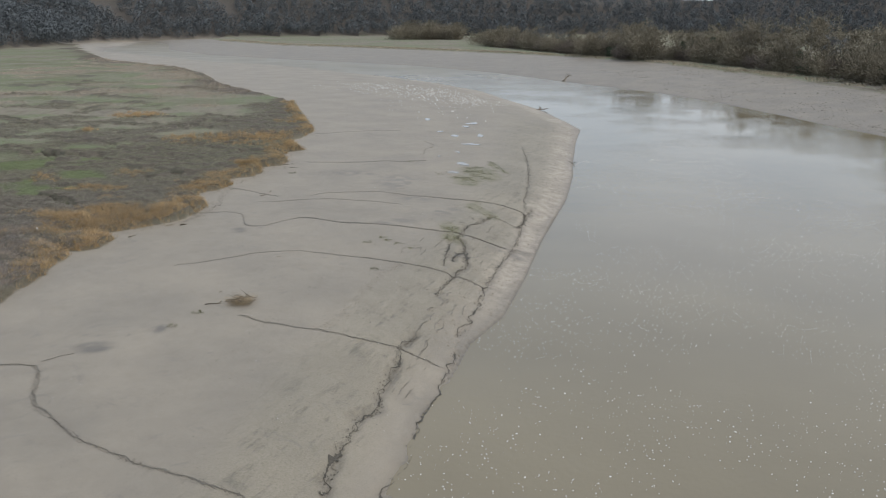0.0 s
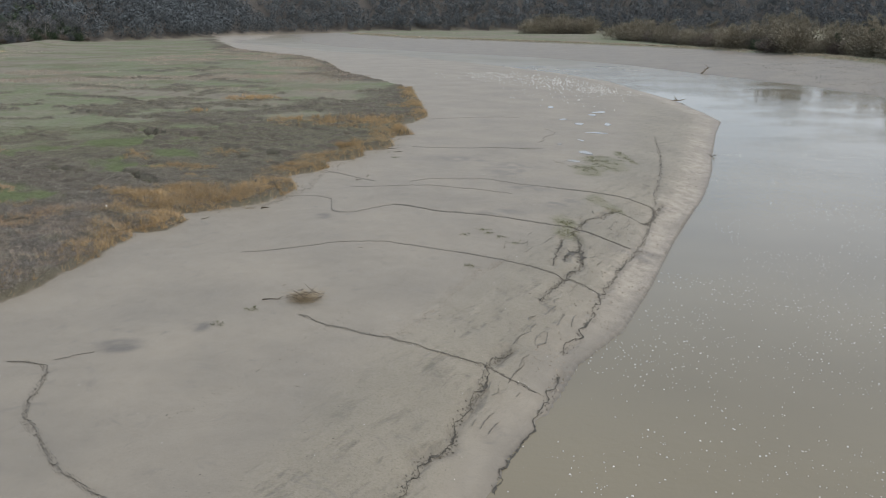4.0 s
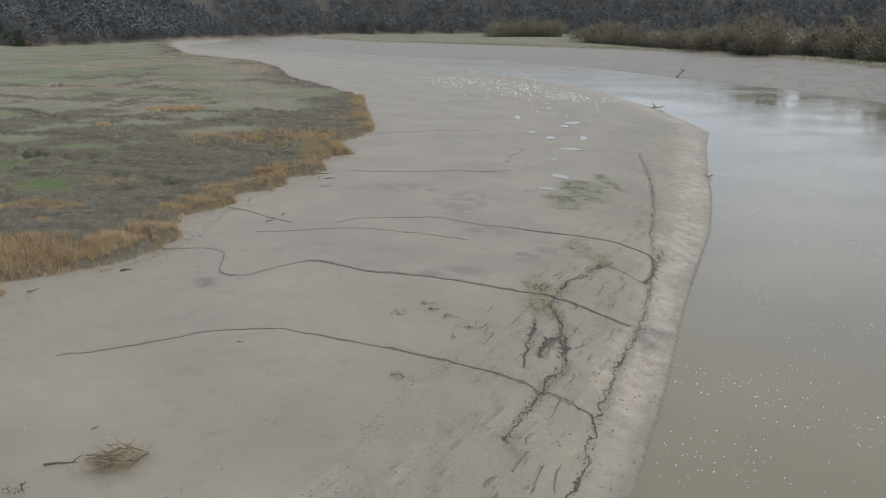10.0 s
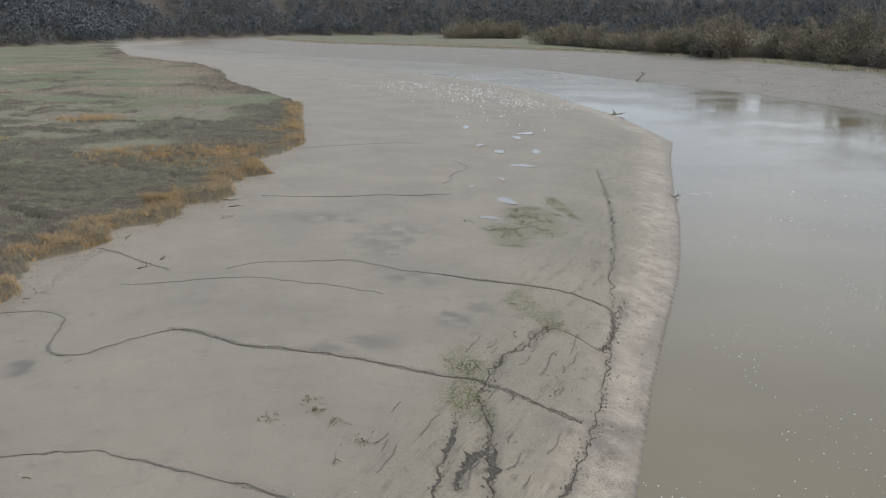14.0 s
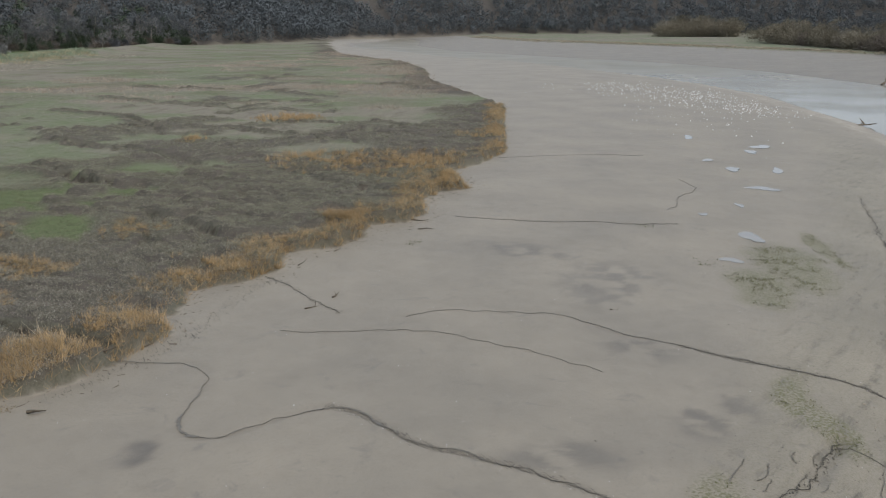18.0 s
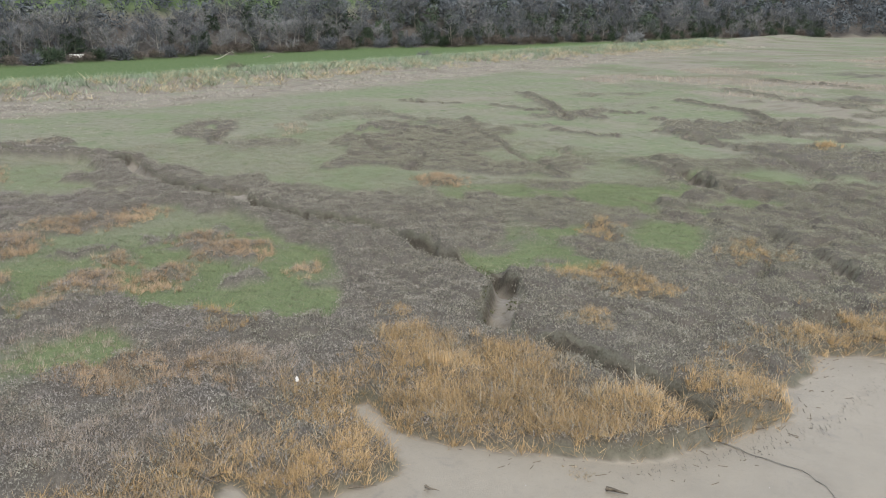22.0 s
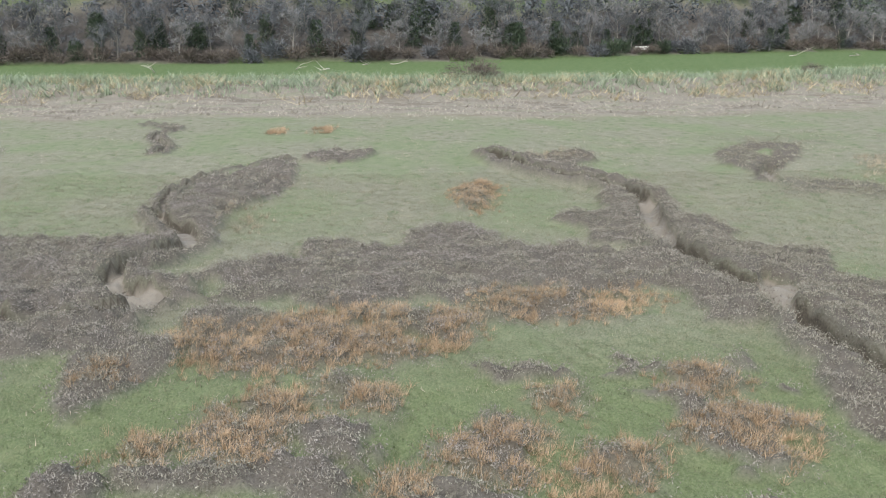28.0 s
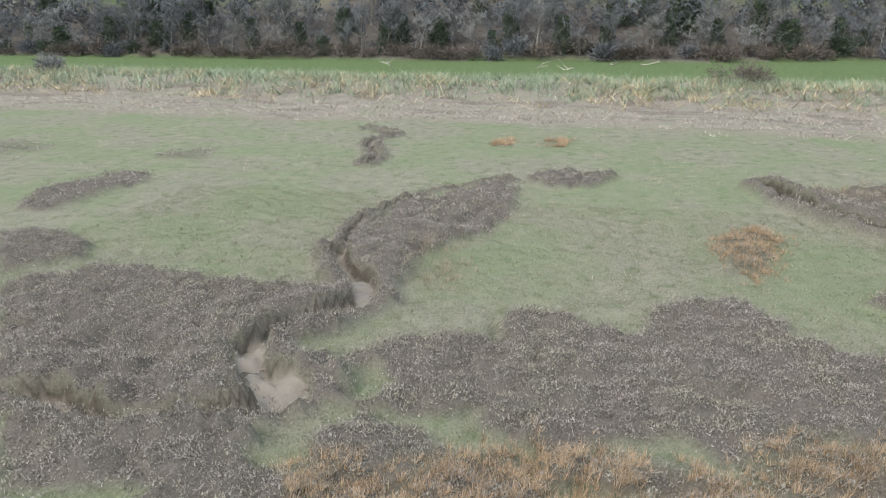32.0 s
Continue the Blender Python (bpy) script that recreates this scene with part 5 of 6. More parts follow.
def bare_tree(name, height, spread, seed, twigs, ivy=0.0, twig_count=12):
    """A leafless tree: trunk and boughs in one mesh, the fine twigs as the crown, ivy on some."""
    rnd = random.Random(seed)
    verts, faces, ends = [], [], []

    def add(rings):
        v, f = tube(rings)
        faces.extend([tuple(i + len(verts) for i in q) for q in f])
        verts.extend(v)

    trunk = limb(Vector((0, 0, -0.4)), Vector((rnd.gauss(0, 0.08), rnd.gauss(0, 0.08), 1)), height * 0.7, height * 0.022, 6, 0.07, 0.05, rnd)
    add(trunk)
    for k in range(11):
        at_ring = trunk[min(6, 1 + int(k * 0.5) + rnd.randint(0, 1))]
        w = k * 2.4 + rnd.random()
        way = Vector((math.cos(w) * spread, math.sin(w) * spread, 0.35 + 0.5 * rnd.random()))
        bough = limb(at_ring[0], way, height * (0.26 + 0.2 * rnd.random()), max(at_ring[1] * 0.55, height * 0.005), 4, 0.18, 0.06, rnd)
        add(bough)
        for j in range(5):
            ring = bough[1 + j % 4]
            way = Vector((rnd.gauss(0, 1), rnd.gauss(0, 1), 0.5 + 0.5 * rnd.random()))
            twig = limb(ring[0], way, height * (0.10 + 0.1 * rnd.random()), height * 0.0035, 2, 0.25, 0.05, rnd)
            add(twig)
            ends += [twig[1][0], twig[2][0]]
    tree = new(name)
    part("trunk", mesh_of("trunk", [tuple(v) for v in verts], faces, BARK), tree)
    r2 = np.random.RandomState(seed)
    e = np.repeat(np.array([tuple(v) for v in ends]), twig_count, 0)
    n = len(e)
    d = r2.normal(0, 1, (n, 3)) + np.array([0, 0, 0.5])
    d /= np.linalg.norm(d, axis=1)[:, None]
    e = e + r2.normal(0, height * 0.02, (n, 3))
    s = np.cross(d, r2.normal(0, 1, (n, 3)))
    s /= np.linalg.norm(s, axis=1)[:, None]
    long_ = height * (0.05 + 0.07 * r2.rand(n))[:, None]
    v = np.stack([e - s * 0.055, e + s * 0.055, e + d * long_], 1).reshape(-1, 3)
    part("crown", mesh_of("crown", v, np.arange(3 * n).reshape(-1, 3), twigs, False), tree, "crown of fine bare twigs")
    if ivy:
        n = int(1100 * ivy)
        hgt = r2.rand(n) ** 0.8 * height * 0.62
        w = r2.rand(n) * 6.283
        rad = height * 0.085 * (0.4 + r2.rand(n)) * (1.15 - hgt / height) * (1 + 0.6 * ivy)
        mid = np.c_[np.cos(w) * rad, np.sin(w) * rad, hgt]
        a, b = r2.normal(0, 1, (n, 3)), r2.normal(0, 1, (n, 3))
        a, b = a / np.linalg.norm(a, axis=1)[:, None] * 0.32, b / np.linalg.norm(b, axis=1)[:, None] * 0.32
        v = np.stack([mid - a, mid + a, mid + b], 1).reshape(-1, 3)
        part("ivy", mesh_of("ivy", v, np.arange(3 * n).reshape(-1, 3), IVY, False), tree, "dark green ivy round the trunk")
    return tree


def bush(name, wide, tall, seed, material, count=700, fine=0.2):
    """A rounded, uneven bush of many small twigs over a few stems."""
    r2 = np.random.RandomState(seed)
    lobes = r2.normal(0, 0.45, (6, 3)) * np.array([wide / 2, wide / 2, tall * 0.2]) + np.array([0, 0, tall * 0.45])
    mid = lobes[r2.randint(0, 6, count)] + r2.normal(0, 1, (count, 3)) * np.array([wide * 0.17, wide * 0.17, tall * 0.2])
    mid[:, 2] = np.clip(np.abs(mid[:, 2]), 0.05, tall)
    d = mid - np.array([0, 0, tall * 0.1])
    d = d / np.linalg.norm(d, axis=1)[:, None] + r2.normal(0, 0.5, (count, 3))
    s = np.cross(d, r2.normal(0, 1, (count, 3)))
    s /= np.linalg.norm(s, axis=1)[:, None]
    k = tall * fine
    v = np.stack([mid - s * k * 0.16, mid + s * k * 0.16, mid + d * k], 1).reshape(-1, 3)
    root = new(name)
    rnd = random.Random(seed)
    for j in range(3):
        sv, sf = tube(limb(Vector((rnd.gauss(0, 0.1), rnd.gauss(0, 0.1), -0.3)), Vector((rnd.gauss(0, 0.6), rnd.gauss(0, 0.6), 1)), tall * 0.8, 0.09, 3, 0.2, 0.1, rnd))
        part("stem", mesh_of("stem", [tuple(q) for q in sv], sf, BARK), root)
    part("crown", mesh_of("crown", v, np.arange(3 * count).reshape(-1, 3), material, False), root)
    return root


def height_at(x, y):
    return float(ground_at(np.array([x]), np.array([y]))[0][0])


KINDS = [(bare_tree("bare_tree", 14, 0.9, 1, TWIGS), "grey leafless deciduous tree at the wood edge"),
         (bare_tree("bare_tree", 12, 1.2, 2, TWIGS_PALE), "pale grey spreading leafless tree at the wood edge"),
         (bare_tree("ivy_tree", 13, 0.8, 3, TWIGS, 1.0), "leafless tree with dark ivy round its trunk"),
         (bare_tree("bare_tree", 10, 1.3, 4, TWIGS_PALE), "low pale leafless tree with crooked boughs"),
         (bare_tree("ivy_tree", 15, 0.7, 5, TWIGS, 0.7), "tall leafless tree with patches of ivy"),
         (bare_tree("bare_tree", 11, 1.0, 6, TWIGS), "brown-grey leafless tree in a thicket"),
         (bare_tree("ivy_tree", 12, 0.9, 9, TWIGS, 2.6), "tree smothered in dark evergreen ivy")]
SHRUBS = [(bush("thicket_bush", 6, 3.4, 21, BRAMBLE), "brown leafless bramble thicket at the wood edge"),
          (bush("thicket_bush", 5, 4.2, 22, TWIGS), "grey twiggy bush at the wood edge"),
          (bush("evergreen_bush", 4.5, 4.0, 23, IVY), "dark evergreen bush at the wood edge")]
TWIGS_OLIVE = plant_material("olive_twigs", (0.13, 0.116, 0.084), (0.31, 0.278, 0.21), 0.9, 0.8, 0.3)
FAR_SHRUBS = [(bush("willow_thicket", 11, 8.0, 24, TWIGS_OLIVE, 5200, 0.075), "olive-brown willow thicket on the far bank"),
              (bush("willow_thicket", 9, 6.5, 25, TWIGS_OLIVE, 4600, 0.08), "grey-brown willow thicket on the far bank"),
              (bush("dark_thicket", 8, 5.0, 26, BRAMBLE, 3200, 0.09), "dark bramble thicket on the far bank")]
BANK_TREES = [(bare_tree("bank_tree", 13, 0.9, 7, TWIGS_OLIVE, 0, 16), "olive-brown leafless tree on the far bank"), (bare_tree("bank_tree", 11, 1.1, 8, TWIGS_OLIVE, 0.5, 16), "olive-brown leafless tree with ivy on the far bank")]
used = set()


def plant(kind, x, y, scale, turn, group, category="tree"):
    proto, label = kind
    z = height_at(x, y)
    m = pose(x, y, z - 0.1, 0, 0, turn)
    if proto.name in used:
        ob = copy_thing(proto, m)
    else:
        used.add(proto.name)
        ob = proto
        ob.matrix_basis = m
    ob.scale = (scale, scale, scale)
    return tagged(ob, label, category, group)


def along(line, gap, rnd):
    """Places along a line, with the way to its left."""
    out, rest = [], 0.0
    for (ax, ay), (bx, by) in zip(line, line[1:]):
        d = math.hypot(bx - ax, by - ay)
        k = rest
        while k < d:
            out.append((ax + (bx - ax) * k / d, ay + (by - ay) * k / d, -(by - ay) / d, (bx - ax) / d))
            k += gap * (0.7 + 0.6 * rnd.random())
        rest = k - d
    return out


rnd = random.Random(5)
EDGE_NEAR = [(-232, -150), (-232, -71), (-235, -21), (-240, 31), (-265, 94), (-281, 159), (-290, 205), (-276, 235), (-285, 309), (-278, 387),
             (-251, 461)]
for x, y, lx, ly in along(EDGE_NEAR, 4.6, rnd):
    d = rnd.uniform(-1, 5)
    plant(rnd.choices(KINDS, (2, 4, 4, 4, 3, 2, 3))[0], x + lx * d, y + ly * d, rnd.uniform(0.6, 1.05), rnd.uniform(0, 360), "trees of the wood edge")
for x, y, lx, ly in along(EDGE_NEAR, 6.5, rnd):
    d = rnd.uniform(7, 14)
    plant(rnd.choices(KINDS, (2, 3, 4, 2, 4, 2, 3))[0], x + lx * d, y + ly * d, rnd.uniform(0.75, 1.2), rnd.uniform(0, 360), "trees of the wood edge")
for x, y, lx, ly in along(EDGE_NEAR, 4.5, rnd):
    d = rnd.uniform(-2.5, 2)
    plant(rnd.choices(SHRUBS, (5, 2, 2))[0], x + lx * d, y + ly * d, rnd.uniform(0.6, 1.1), rnd.uniform(0, 360), "thicket of the wood edge", "bush")

# the right bank: hedge, thicket and trees on the low far side
BANK_LINE = [(148, 20), (142, 80), (139, 150), (138, 192), (136, 245), (137, 316), (108, 356), (95, 420), (66, 574)]
for x, y, lx, ly in along(BANK_LINE, 5.4, rnd):
    kind = rnd.choices(FAR_SHRUBS + SHRUBS[2:], (4, 4, 4, 1))[0]
    plant(kind, x + rnd.uniform(0, 5), y, (rnd.uniform(0.8, 1.55) if y < 375 else rnd.uniform(0.9, 1.5)), rnd.uniform(0, 360), "thicket of the far bank", "bush")
for x, y, lx, ly in along(BANK_LINE, 5.5, rnd):
    plant(rnd.choices(BANK_TREES + KINDS[:1], (4, 3, 1))[0], x + rnd.uniform(2, 22), y, (rnd.uniform(0.9, 1.6) if y < 400 else rnd.uniform(0.7, 1.15)), rnd.uniform(0, 360), "trees of the far bank")
for k in range(14):
    plant(rnd.choices(FAR_SHRUBS, (4, 4, 0))[0], rnd.uniform(6, 58), rnd.uniform(735, 770), rnd.uniform(1.7, 2.2), rnd.uniform(0, 360), "willow clump on the far field", "bush")


def far_woods(name, spots_, material, label, tall=11.0, count=60):
    """Distant bare woodland: crowns of loose twigs, too far to tell apart."""
    n = len(spots_)
    big = tall * (0.7 + 0.6 * rng.rand(n))
    out = rng.normal(0, 1, (n, count, 3)) + np.array([0, 0, 0.25])
    out /= np.linalg.norm(out, axis=2)[..., None]
    lobes = out * np.array([0.34, 0.34, 0.4]) * (0.55 + 0.6 * rng.rand(n, count, 1)) + np.array([0, 0, 0.52])
    lobes[..., 2] = np.clip(lobes[..., 2], 0.05, 1.02)
    mid = (spots_[:, None] + lobes * big[:, None, None]).reshape(-1, 3)
    m = n * count
    face = out.reshape(-1, 3) + rng.normal(0, 0.35, (m, 3))
    d = np.cross(face, rng.normal(0, 1, (m, 3)))
    d /= np.linalg.norm(d, axis=1)[:, None]
    s = np.cross(face, d)
    s /= np.linalg.norm(s, axis=1)[:, None]
    k = np.repeat(big, count)[:, None]
    v = np.stack([mid - s * k * 0.028, mid + s * k * 0.028, mid + d * k * 0.14], 1).reshape(-1, 3)
    return stuff(name, (v, np.arange(3 * m).reshape(-1, 3)), material, label, "woodland")


def rows_of(line, depths, gap):
    out = []
    for d in depths:
        out += [(x + lx * d + rnd.uniform(-3, 3), y + ly * d + rnd.uniform(-3, 3)) for x, y, lx, ly in along(line, gap, rnd)]
    out = np.array(out)
    return np.c_[out, ground_at(out[:, 0], out[:, 1])[0] - 0.3]


far_woods("hillside_trees", rows_of(EDGE_NEAR[:7], (13, 20, 28), 8.5), TWIGS_HAZY, "scattered grey-brown bare trees up the near hillside", 9, 160)
far_woods("edge_wood", rows_of(EDGE_NEAR[6:], (14, 20, 27), 6.5), TWIGS_HAZY, "dim bare trees behind the wood edge", 11, 150)
far_woods("edge_evergreens", rows_of(EDGE_NEAR[5:], (4, 12, 24), 12.0), IVY, "dark evergreen trees among the bare wood", 9, 170)
far_woods("upper_wood", rows_of(EDGE_NEAR[6:], (34, 43, 54), 7.0), TWIGS_HAZY, "dim bare trees up the hillside", 12, 130)
NORTH_LINE = [(-251, 461), (-226, 554), (-250, 700), (-230, 800), (-150, 860), (10, 900), (250, 930), (600, 900), (950, 830)]
far_woods("hillside_wood", rows_of(NORTH_LINE, (0, 8, 16, 25, 35, 46, 60, 75), 7.0), TWIGS_HAZY, "dim grey bare woodland on the far hillside", 13, 130)
at = np.array([(rnd.uniform(165, 460), rnd.uniform(60, 700)) for k in range(850)])
far_woods("field_trees", np.c_[at, ground_at(at[:, 0], at[:, 1])[0] - 0.3], TWIGS_OLIVE, "bare hedgerow trees behind the far bank", 8.5, 90)
at = np.array([(rnd.uniform(150, 200), rnd.uniform(150, 215)) for k in range(26)])
far_woods("rust_willows", np.c_[at, ground_at(at[:, 0], at[:, 1])[0] - 0.3], TWIGS_RUST, "orange-twigged willows behind the far bank", 11, 130)


# ---- small things on the mud, the water and the marsh ----
DRIFT = bark_material("driftwood", (0.07, 0.055, 0.04), (0.22, 0.185, 0.14))
BLEACHED = bark_material("bleached_wood", (0.38, 0.35, 0.30), (0.62, 0.58, 0.50))
WRACK = plant_material("straw_wrack", (0.20, 0.155, 0.095), (0.50, 0.41, 0.28))
SLUDGE, sl_nt, sl_b = shader("dark_wet_mud", 0.45)
sl_at = places(sl_nt)
sl_nt.links.new(ramp(sl_nt, noise_of(sl_nt, 7.0, 5, 0.7, sl_at), [(0.3, (0.11, 0.10, 0.085)), (0.5, (0.16, 0.147, 0.122)), (0.7, (0.21, 0.194, 0.162))]), sl_b.inputs["Base Color"])
bump(sl_nt, sl_b, noise_of(sl_nt, 14.0, 4, 0.7, sl_at), 0.7, 0.05)
# near-black brown that stands for the shade inside the scarp cracks
CRACK_SHADE, ck_nt, ck_b = shader("crack_shade", 0.7)
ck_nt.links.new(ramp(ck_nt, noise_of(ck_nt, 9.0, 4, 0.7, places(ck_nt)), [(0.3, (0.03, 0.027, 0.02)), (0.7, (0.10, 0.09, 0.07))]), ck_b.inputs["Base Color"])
CLOD, cl_nt, cl_b = shader("mud_clods", 0.6)
cl_each = cl_nt.nodes.new("ShaderNodeNewGeometry")
cl_nt.links.new(ramp(cl_nt, cl_each.outputs["Random Per Island"], [(0.0, (0.08, 0.073, 0.062)), (1.0, (0.20, 0.185, 0.158))]), cl_b.inputs["Base Color"])
MUDDY, mu_nt, mu_b = shader("grey_mud_lumps", 0.6)
mu_each = mu_nt.nodes.new("ShaderNodeNewGeometry")
mu_nt.links.new(ramp(mu_nt, mu_each.outputs["Random Per Island"], [(0.0, (0.10, 0.092, 0.075)), (1.0, (0.25, 0.23, 0.185))]), mu_b.inputs["Base Color"])
SANDY, sa_nt, sa_b = shader("sand_lumps", 0.8)
sa_each = sa_nt.nodes.new("ShaderNodeNewGeometry")
sa_nt.links.new(ramp(sa_nt, sa_each.outputs["Random Per Island"], [(0.0, (0.15, 0.128, 0.10)), (1.0, (0.36, 0.315, 0.25))]), sa_b.inputs["Base Color"])
WHITE_BITS, sh_nt, sh_b = shader("white_bits", 0.5)
sh_each = sh_nt.nodes.new("ShaderNodeNewGeometry")
sh_nt.links.new(ramp(sh_nt, sh_each.outputs["Random Per Island"], [(0.0, (0.5, 0.49, 0.46)), (1.0, (0.8, 0.8, 0.78))]), sh_b.inputs["Base Color"])
ALGA = plant_material("green_weed", (0.10, 0.105, 0.045), (0.20, 0.205, 0.105), 0.6)


def walk_line(line, gap):
    """Places every gap metres along a line, with its direction."""
    out = []
    for (ax, ay), (bx, by) in zip(line, line[1:]):
        d = math.hypot(bx - ax, by - ay)
        for k in np.arange(0, d, gap):
            out.append((ax + (bx - ax) * k / d, ay + (by - ay) * k / d, (bx - ax) / d, (by - ay) / d))
    return np.array(out)


def rounded_line(line, times=2):
    pts = np.array(line, float)
    for _ in range(times):
        a, b = pts[:-1] * 0.75 + pts[1:] * 0.25, pts[:-1] * 0.25 + pts[1:] * 0.75
        pts = np.concatenate([pts[:1], np.stack([a, b], 1).reshape(-1, 2), pts[-1:]])
    return [tuple(p) for p in pts]


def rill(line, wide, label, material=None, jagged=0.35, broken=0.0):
    """A ragged ribbon: dark wet mud along a rill, painted shade along a scarp; a broken one comes and goes."""
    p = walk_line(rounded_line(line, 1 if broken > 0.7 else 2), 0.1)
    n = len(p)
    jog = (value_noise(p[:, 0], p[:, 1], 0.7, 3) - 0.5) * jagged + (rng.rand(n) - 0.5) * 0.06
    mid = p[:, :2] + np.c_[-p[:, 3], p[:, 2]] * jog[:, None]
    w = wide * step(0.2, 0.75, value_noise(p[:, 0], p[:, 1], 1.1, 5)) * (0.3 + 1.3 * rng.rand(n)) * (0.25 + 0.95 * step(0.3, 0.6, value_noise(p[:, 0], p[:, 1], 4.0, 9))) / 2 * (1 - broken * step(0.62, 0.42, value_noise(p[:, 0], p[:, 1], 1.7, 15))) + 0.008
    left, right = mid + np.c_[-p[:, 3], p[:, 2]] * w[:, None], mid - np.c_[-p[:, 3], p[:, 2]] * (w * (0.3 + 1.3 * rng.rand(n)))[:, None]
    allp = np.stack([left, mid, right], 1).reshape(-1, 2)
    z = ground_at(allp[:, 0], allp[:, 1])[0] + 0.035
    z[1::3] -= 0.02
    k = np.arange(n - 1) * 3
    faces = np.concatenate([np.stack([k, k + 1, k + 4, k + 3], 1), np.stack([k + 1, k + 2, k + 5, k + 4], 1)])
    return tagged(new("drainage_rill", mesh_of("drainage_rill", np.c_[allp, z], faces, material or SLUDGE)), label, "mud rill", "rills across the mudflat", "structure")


def lumps_at(at, size, flat=0.6):
    """Small broken lumps: skewed four-sided pyramids on a base."""
    n = len(at)
    w = rng.rand(n) * 6.283
    s = size * (0.4 + 1.0 * rng.rand(n) ** 1.5)
    ring = []
    for k in range(4):
        a = w + k * 1.571 + rng.normal(0, 0.25, n)
        q = s * (0.6 + 0.6 * rng.rand(n))
        ring.append(at + np.c_[np.cos(a) * q, np.sin(a) * q, -0.04 + 0 * s])
    top = [(r_ - at) * 0.5 * np.array([1, 1, 0]) + at + np.c_[rng.normal(0, 0.12, (n, 2)) * s[:, None], s * flat * (0.5 + rng.rand(n))] for r_ in ring]
    v = np.stack(ring + top, 1).reshape(-1, 3)
    o = np.arange(n)[:, None] * 8
    faces = np.concatenate([o + np.array(q) for q in ((0, 1, 5, 4), (1, 2, 6, 5), (2, 3, 7, 6), (3, 0, 4, 7), (4, 5, 6, 7))])
    return v, faces


def beside(lines, gap, spread, seed_keep=0.0):
    p = np.concatenate([walk_line(rounded_line(line), gap) for line in lines])
    p = p[rng.rand(len(p)) > seed_keep]
    q = p[:, :2] + rng.normal(0, spread, (len(p), 2))
    h, z = ground_at(q[:, 0], q[:, 1])
    return np.c_[q, h][z["mudflag"] > 0.5]


for line, wide in RILLS:
    rill(line, wide * 0.36, "thin dark drainage rill winding across the mudflat", None, 0.35, 0.55)
# the scarps get dark strips in place of the shade under their lips
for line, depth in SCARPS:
    rill(line, 0.3 if depth > 0.19 else 0.14, "dark broken crack along a low mud scarp", CRACK_SHADE, 0.55, 0.8)
stuff("mud_clods", lumps_at(np.concatenate([beside([SCARP_1, SCARP_1B, SCARP_2], 0.05, 0.12), beside([SCARP_1C], 0.1, 0.1), beside([SCARP_3, SCARP_4], 0.05, 0.14, 0.4), beside([SCARP_5], 0.1, 0.2, 0.5)]), 0.06), MUDDY, "broken clods of grey mud along the scarps", "mud clods")
# short cracks that run along the churned slope above the water
for k in range(56):
    f = rng.rand()
    if k < 40:
        x0, y0 = np.interp(f, [0, 0.4, 1], [-2.6, 1.2, 8.5]) - rng.uniform(0.3, 3.2), np.interp(f, [0, 0.4, 1], [-4, 10, 36])
    else:
        x0, y0 = np.interp(f, [0, 1], [-1.5, 4.5]) + rng.uniform(-2, 1.5), np.interp(f, [0, 1], [20, 36]) + rng.uniform(-2, 2)
    long_ = rng.uniform(0.5, 2.2)
    w = radians(rng.normal(72, 4))
    bit = [(x0, y0), (x0 + math.cos(w) * long_ * 0.5 + rng.normal(0, 0.12), y0 + math.sin(w) * long_ * 0.5), (x0 + math.cos(w) * long_, y0 + math.sin(w) * long_)]
    rill(bit, 0.06, "short dark crack in the sloping mud", None, 0.15, 0.6)
at = beside([TRACK_A], 0.03, 0.28)
stuff("track_crumbs", lumps_at(at, 0.05, 0.4), SANDY, "line of brownish crumbs across the smooth mud", "mud clods")
at = beside([TRACK_B, [(-16.7, -7.2), (-14.4, -1.2), (-12.8, 3.8), (-10.3, 11.4), (-8.1, 17.2)]], 0.12, 0.25)
stuff("track_clods", lumps_at(at, 0.045, 0.4), MUDDY, "thin line of mud crumbs along the flat", "mud clods")
at = np.concatenate([beside([RILL_1[8:], RILL_2[5:]], 0.014, 0.11), beside([RILL_6[5:], RILL_7B, RILL_8], 0.03, 0.09), beside([RILL_3, RILL_4], 0.06, 0.12), beside([[(-22, 41), (-22.6, 46), (-22.2, 50)], [(-24, 33.2), (-22.8, 37), (-22, 41)]], 0.05, 0.3)])
stuff("rill_gravel", lumps_at(np.concatenate([at + np.r_[k, -k, 0] for k in (-0.07, 0.0, 0.06)]), 0.026), CLOD, "dark gravel and shell grit along the rills", "gravel")
at = np.concatenate([beside([RILL_1[8:], RILL_2[5:], RILL_6[5:], RILL_7B], 0.09, 0.25), scatter(-26, 8, -12, 60, 0.25, lambda z, x, y: z["mudflag"])])
stuff("shell_grit", lumps_at(at[::2], 0.028), WHITE_BITS, "tiny white shells scattered over the mud", "shells")
at = scatter(-22, 12, -14, 72, 3.0, lambda z, x, y: step(0.5, 0.75, z["u"]) * step(0.97, 0.85, z["u"]) * step(0.48, 0.62, fbm(x, y, 4, 161)) * z["mudflag"])
stuff("mud_crumbs", lumps_at(at, 0.045, 0.3), MUDDY, "crumbled ridges and trodden marks of grey mud", "mud clods")
at = scatter(-2, 16, 18, 76, 20, lambda z, x, y: z["algae"] * step(0.3, 0.6, z["algae"]) * step(0.46, 0.6, fbm(x, y, 1.2, 171)))
stuff("green_weed", sprigs(at, 0.055, 6, 0.12, 0.015), ALGA, "patches of green weed on the mud", "weed")
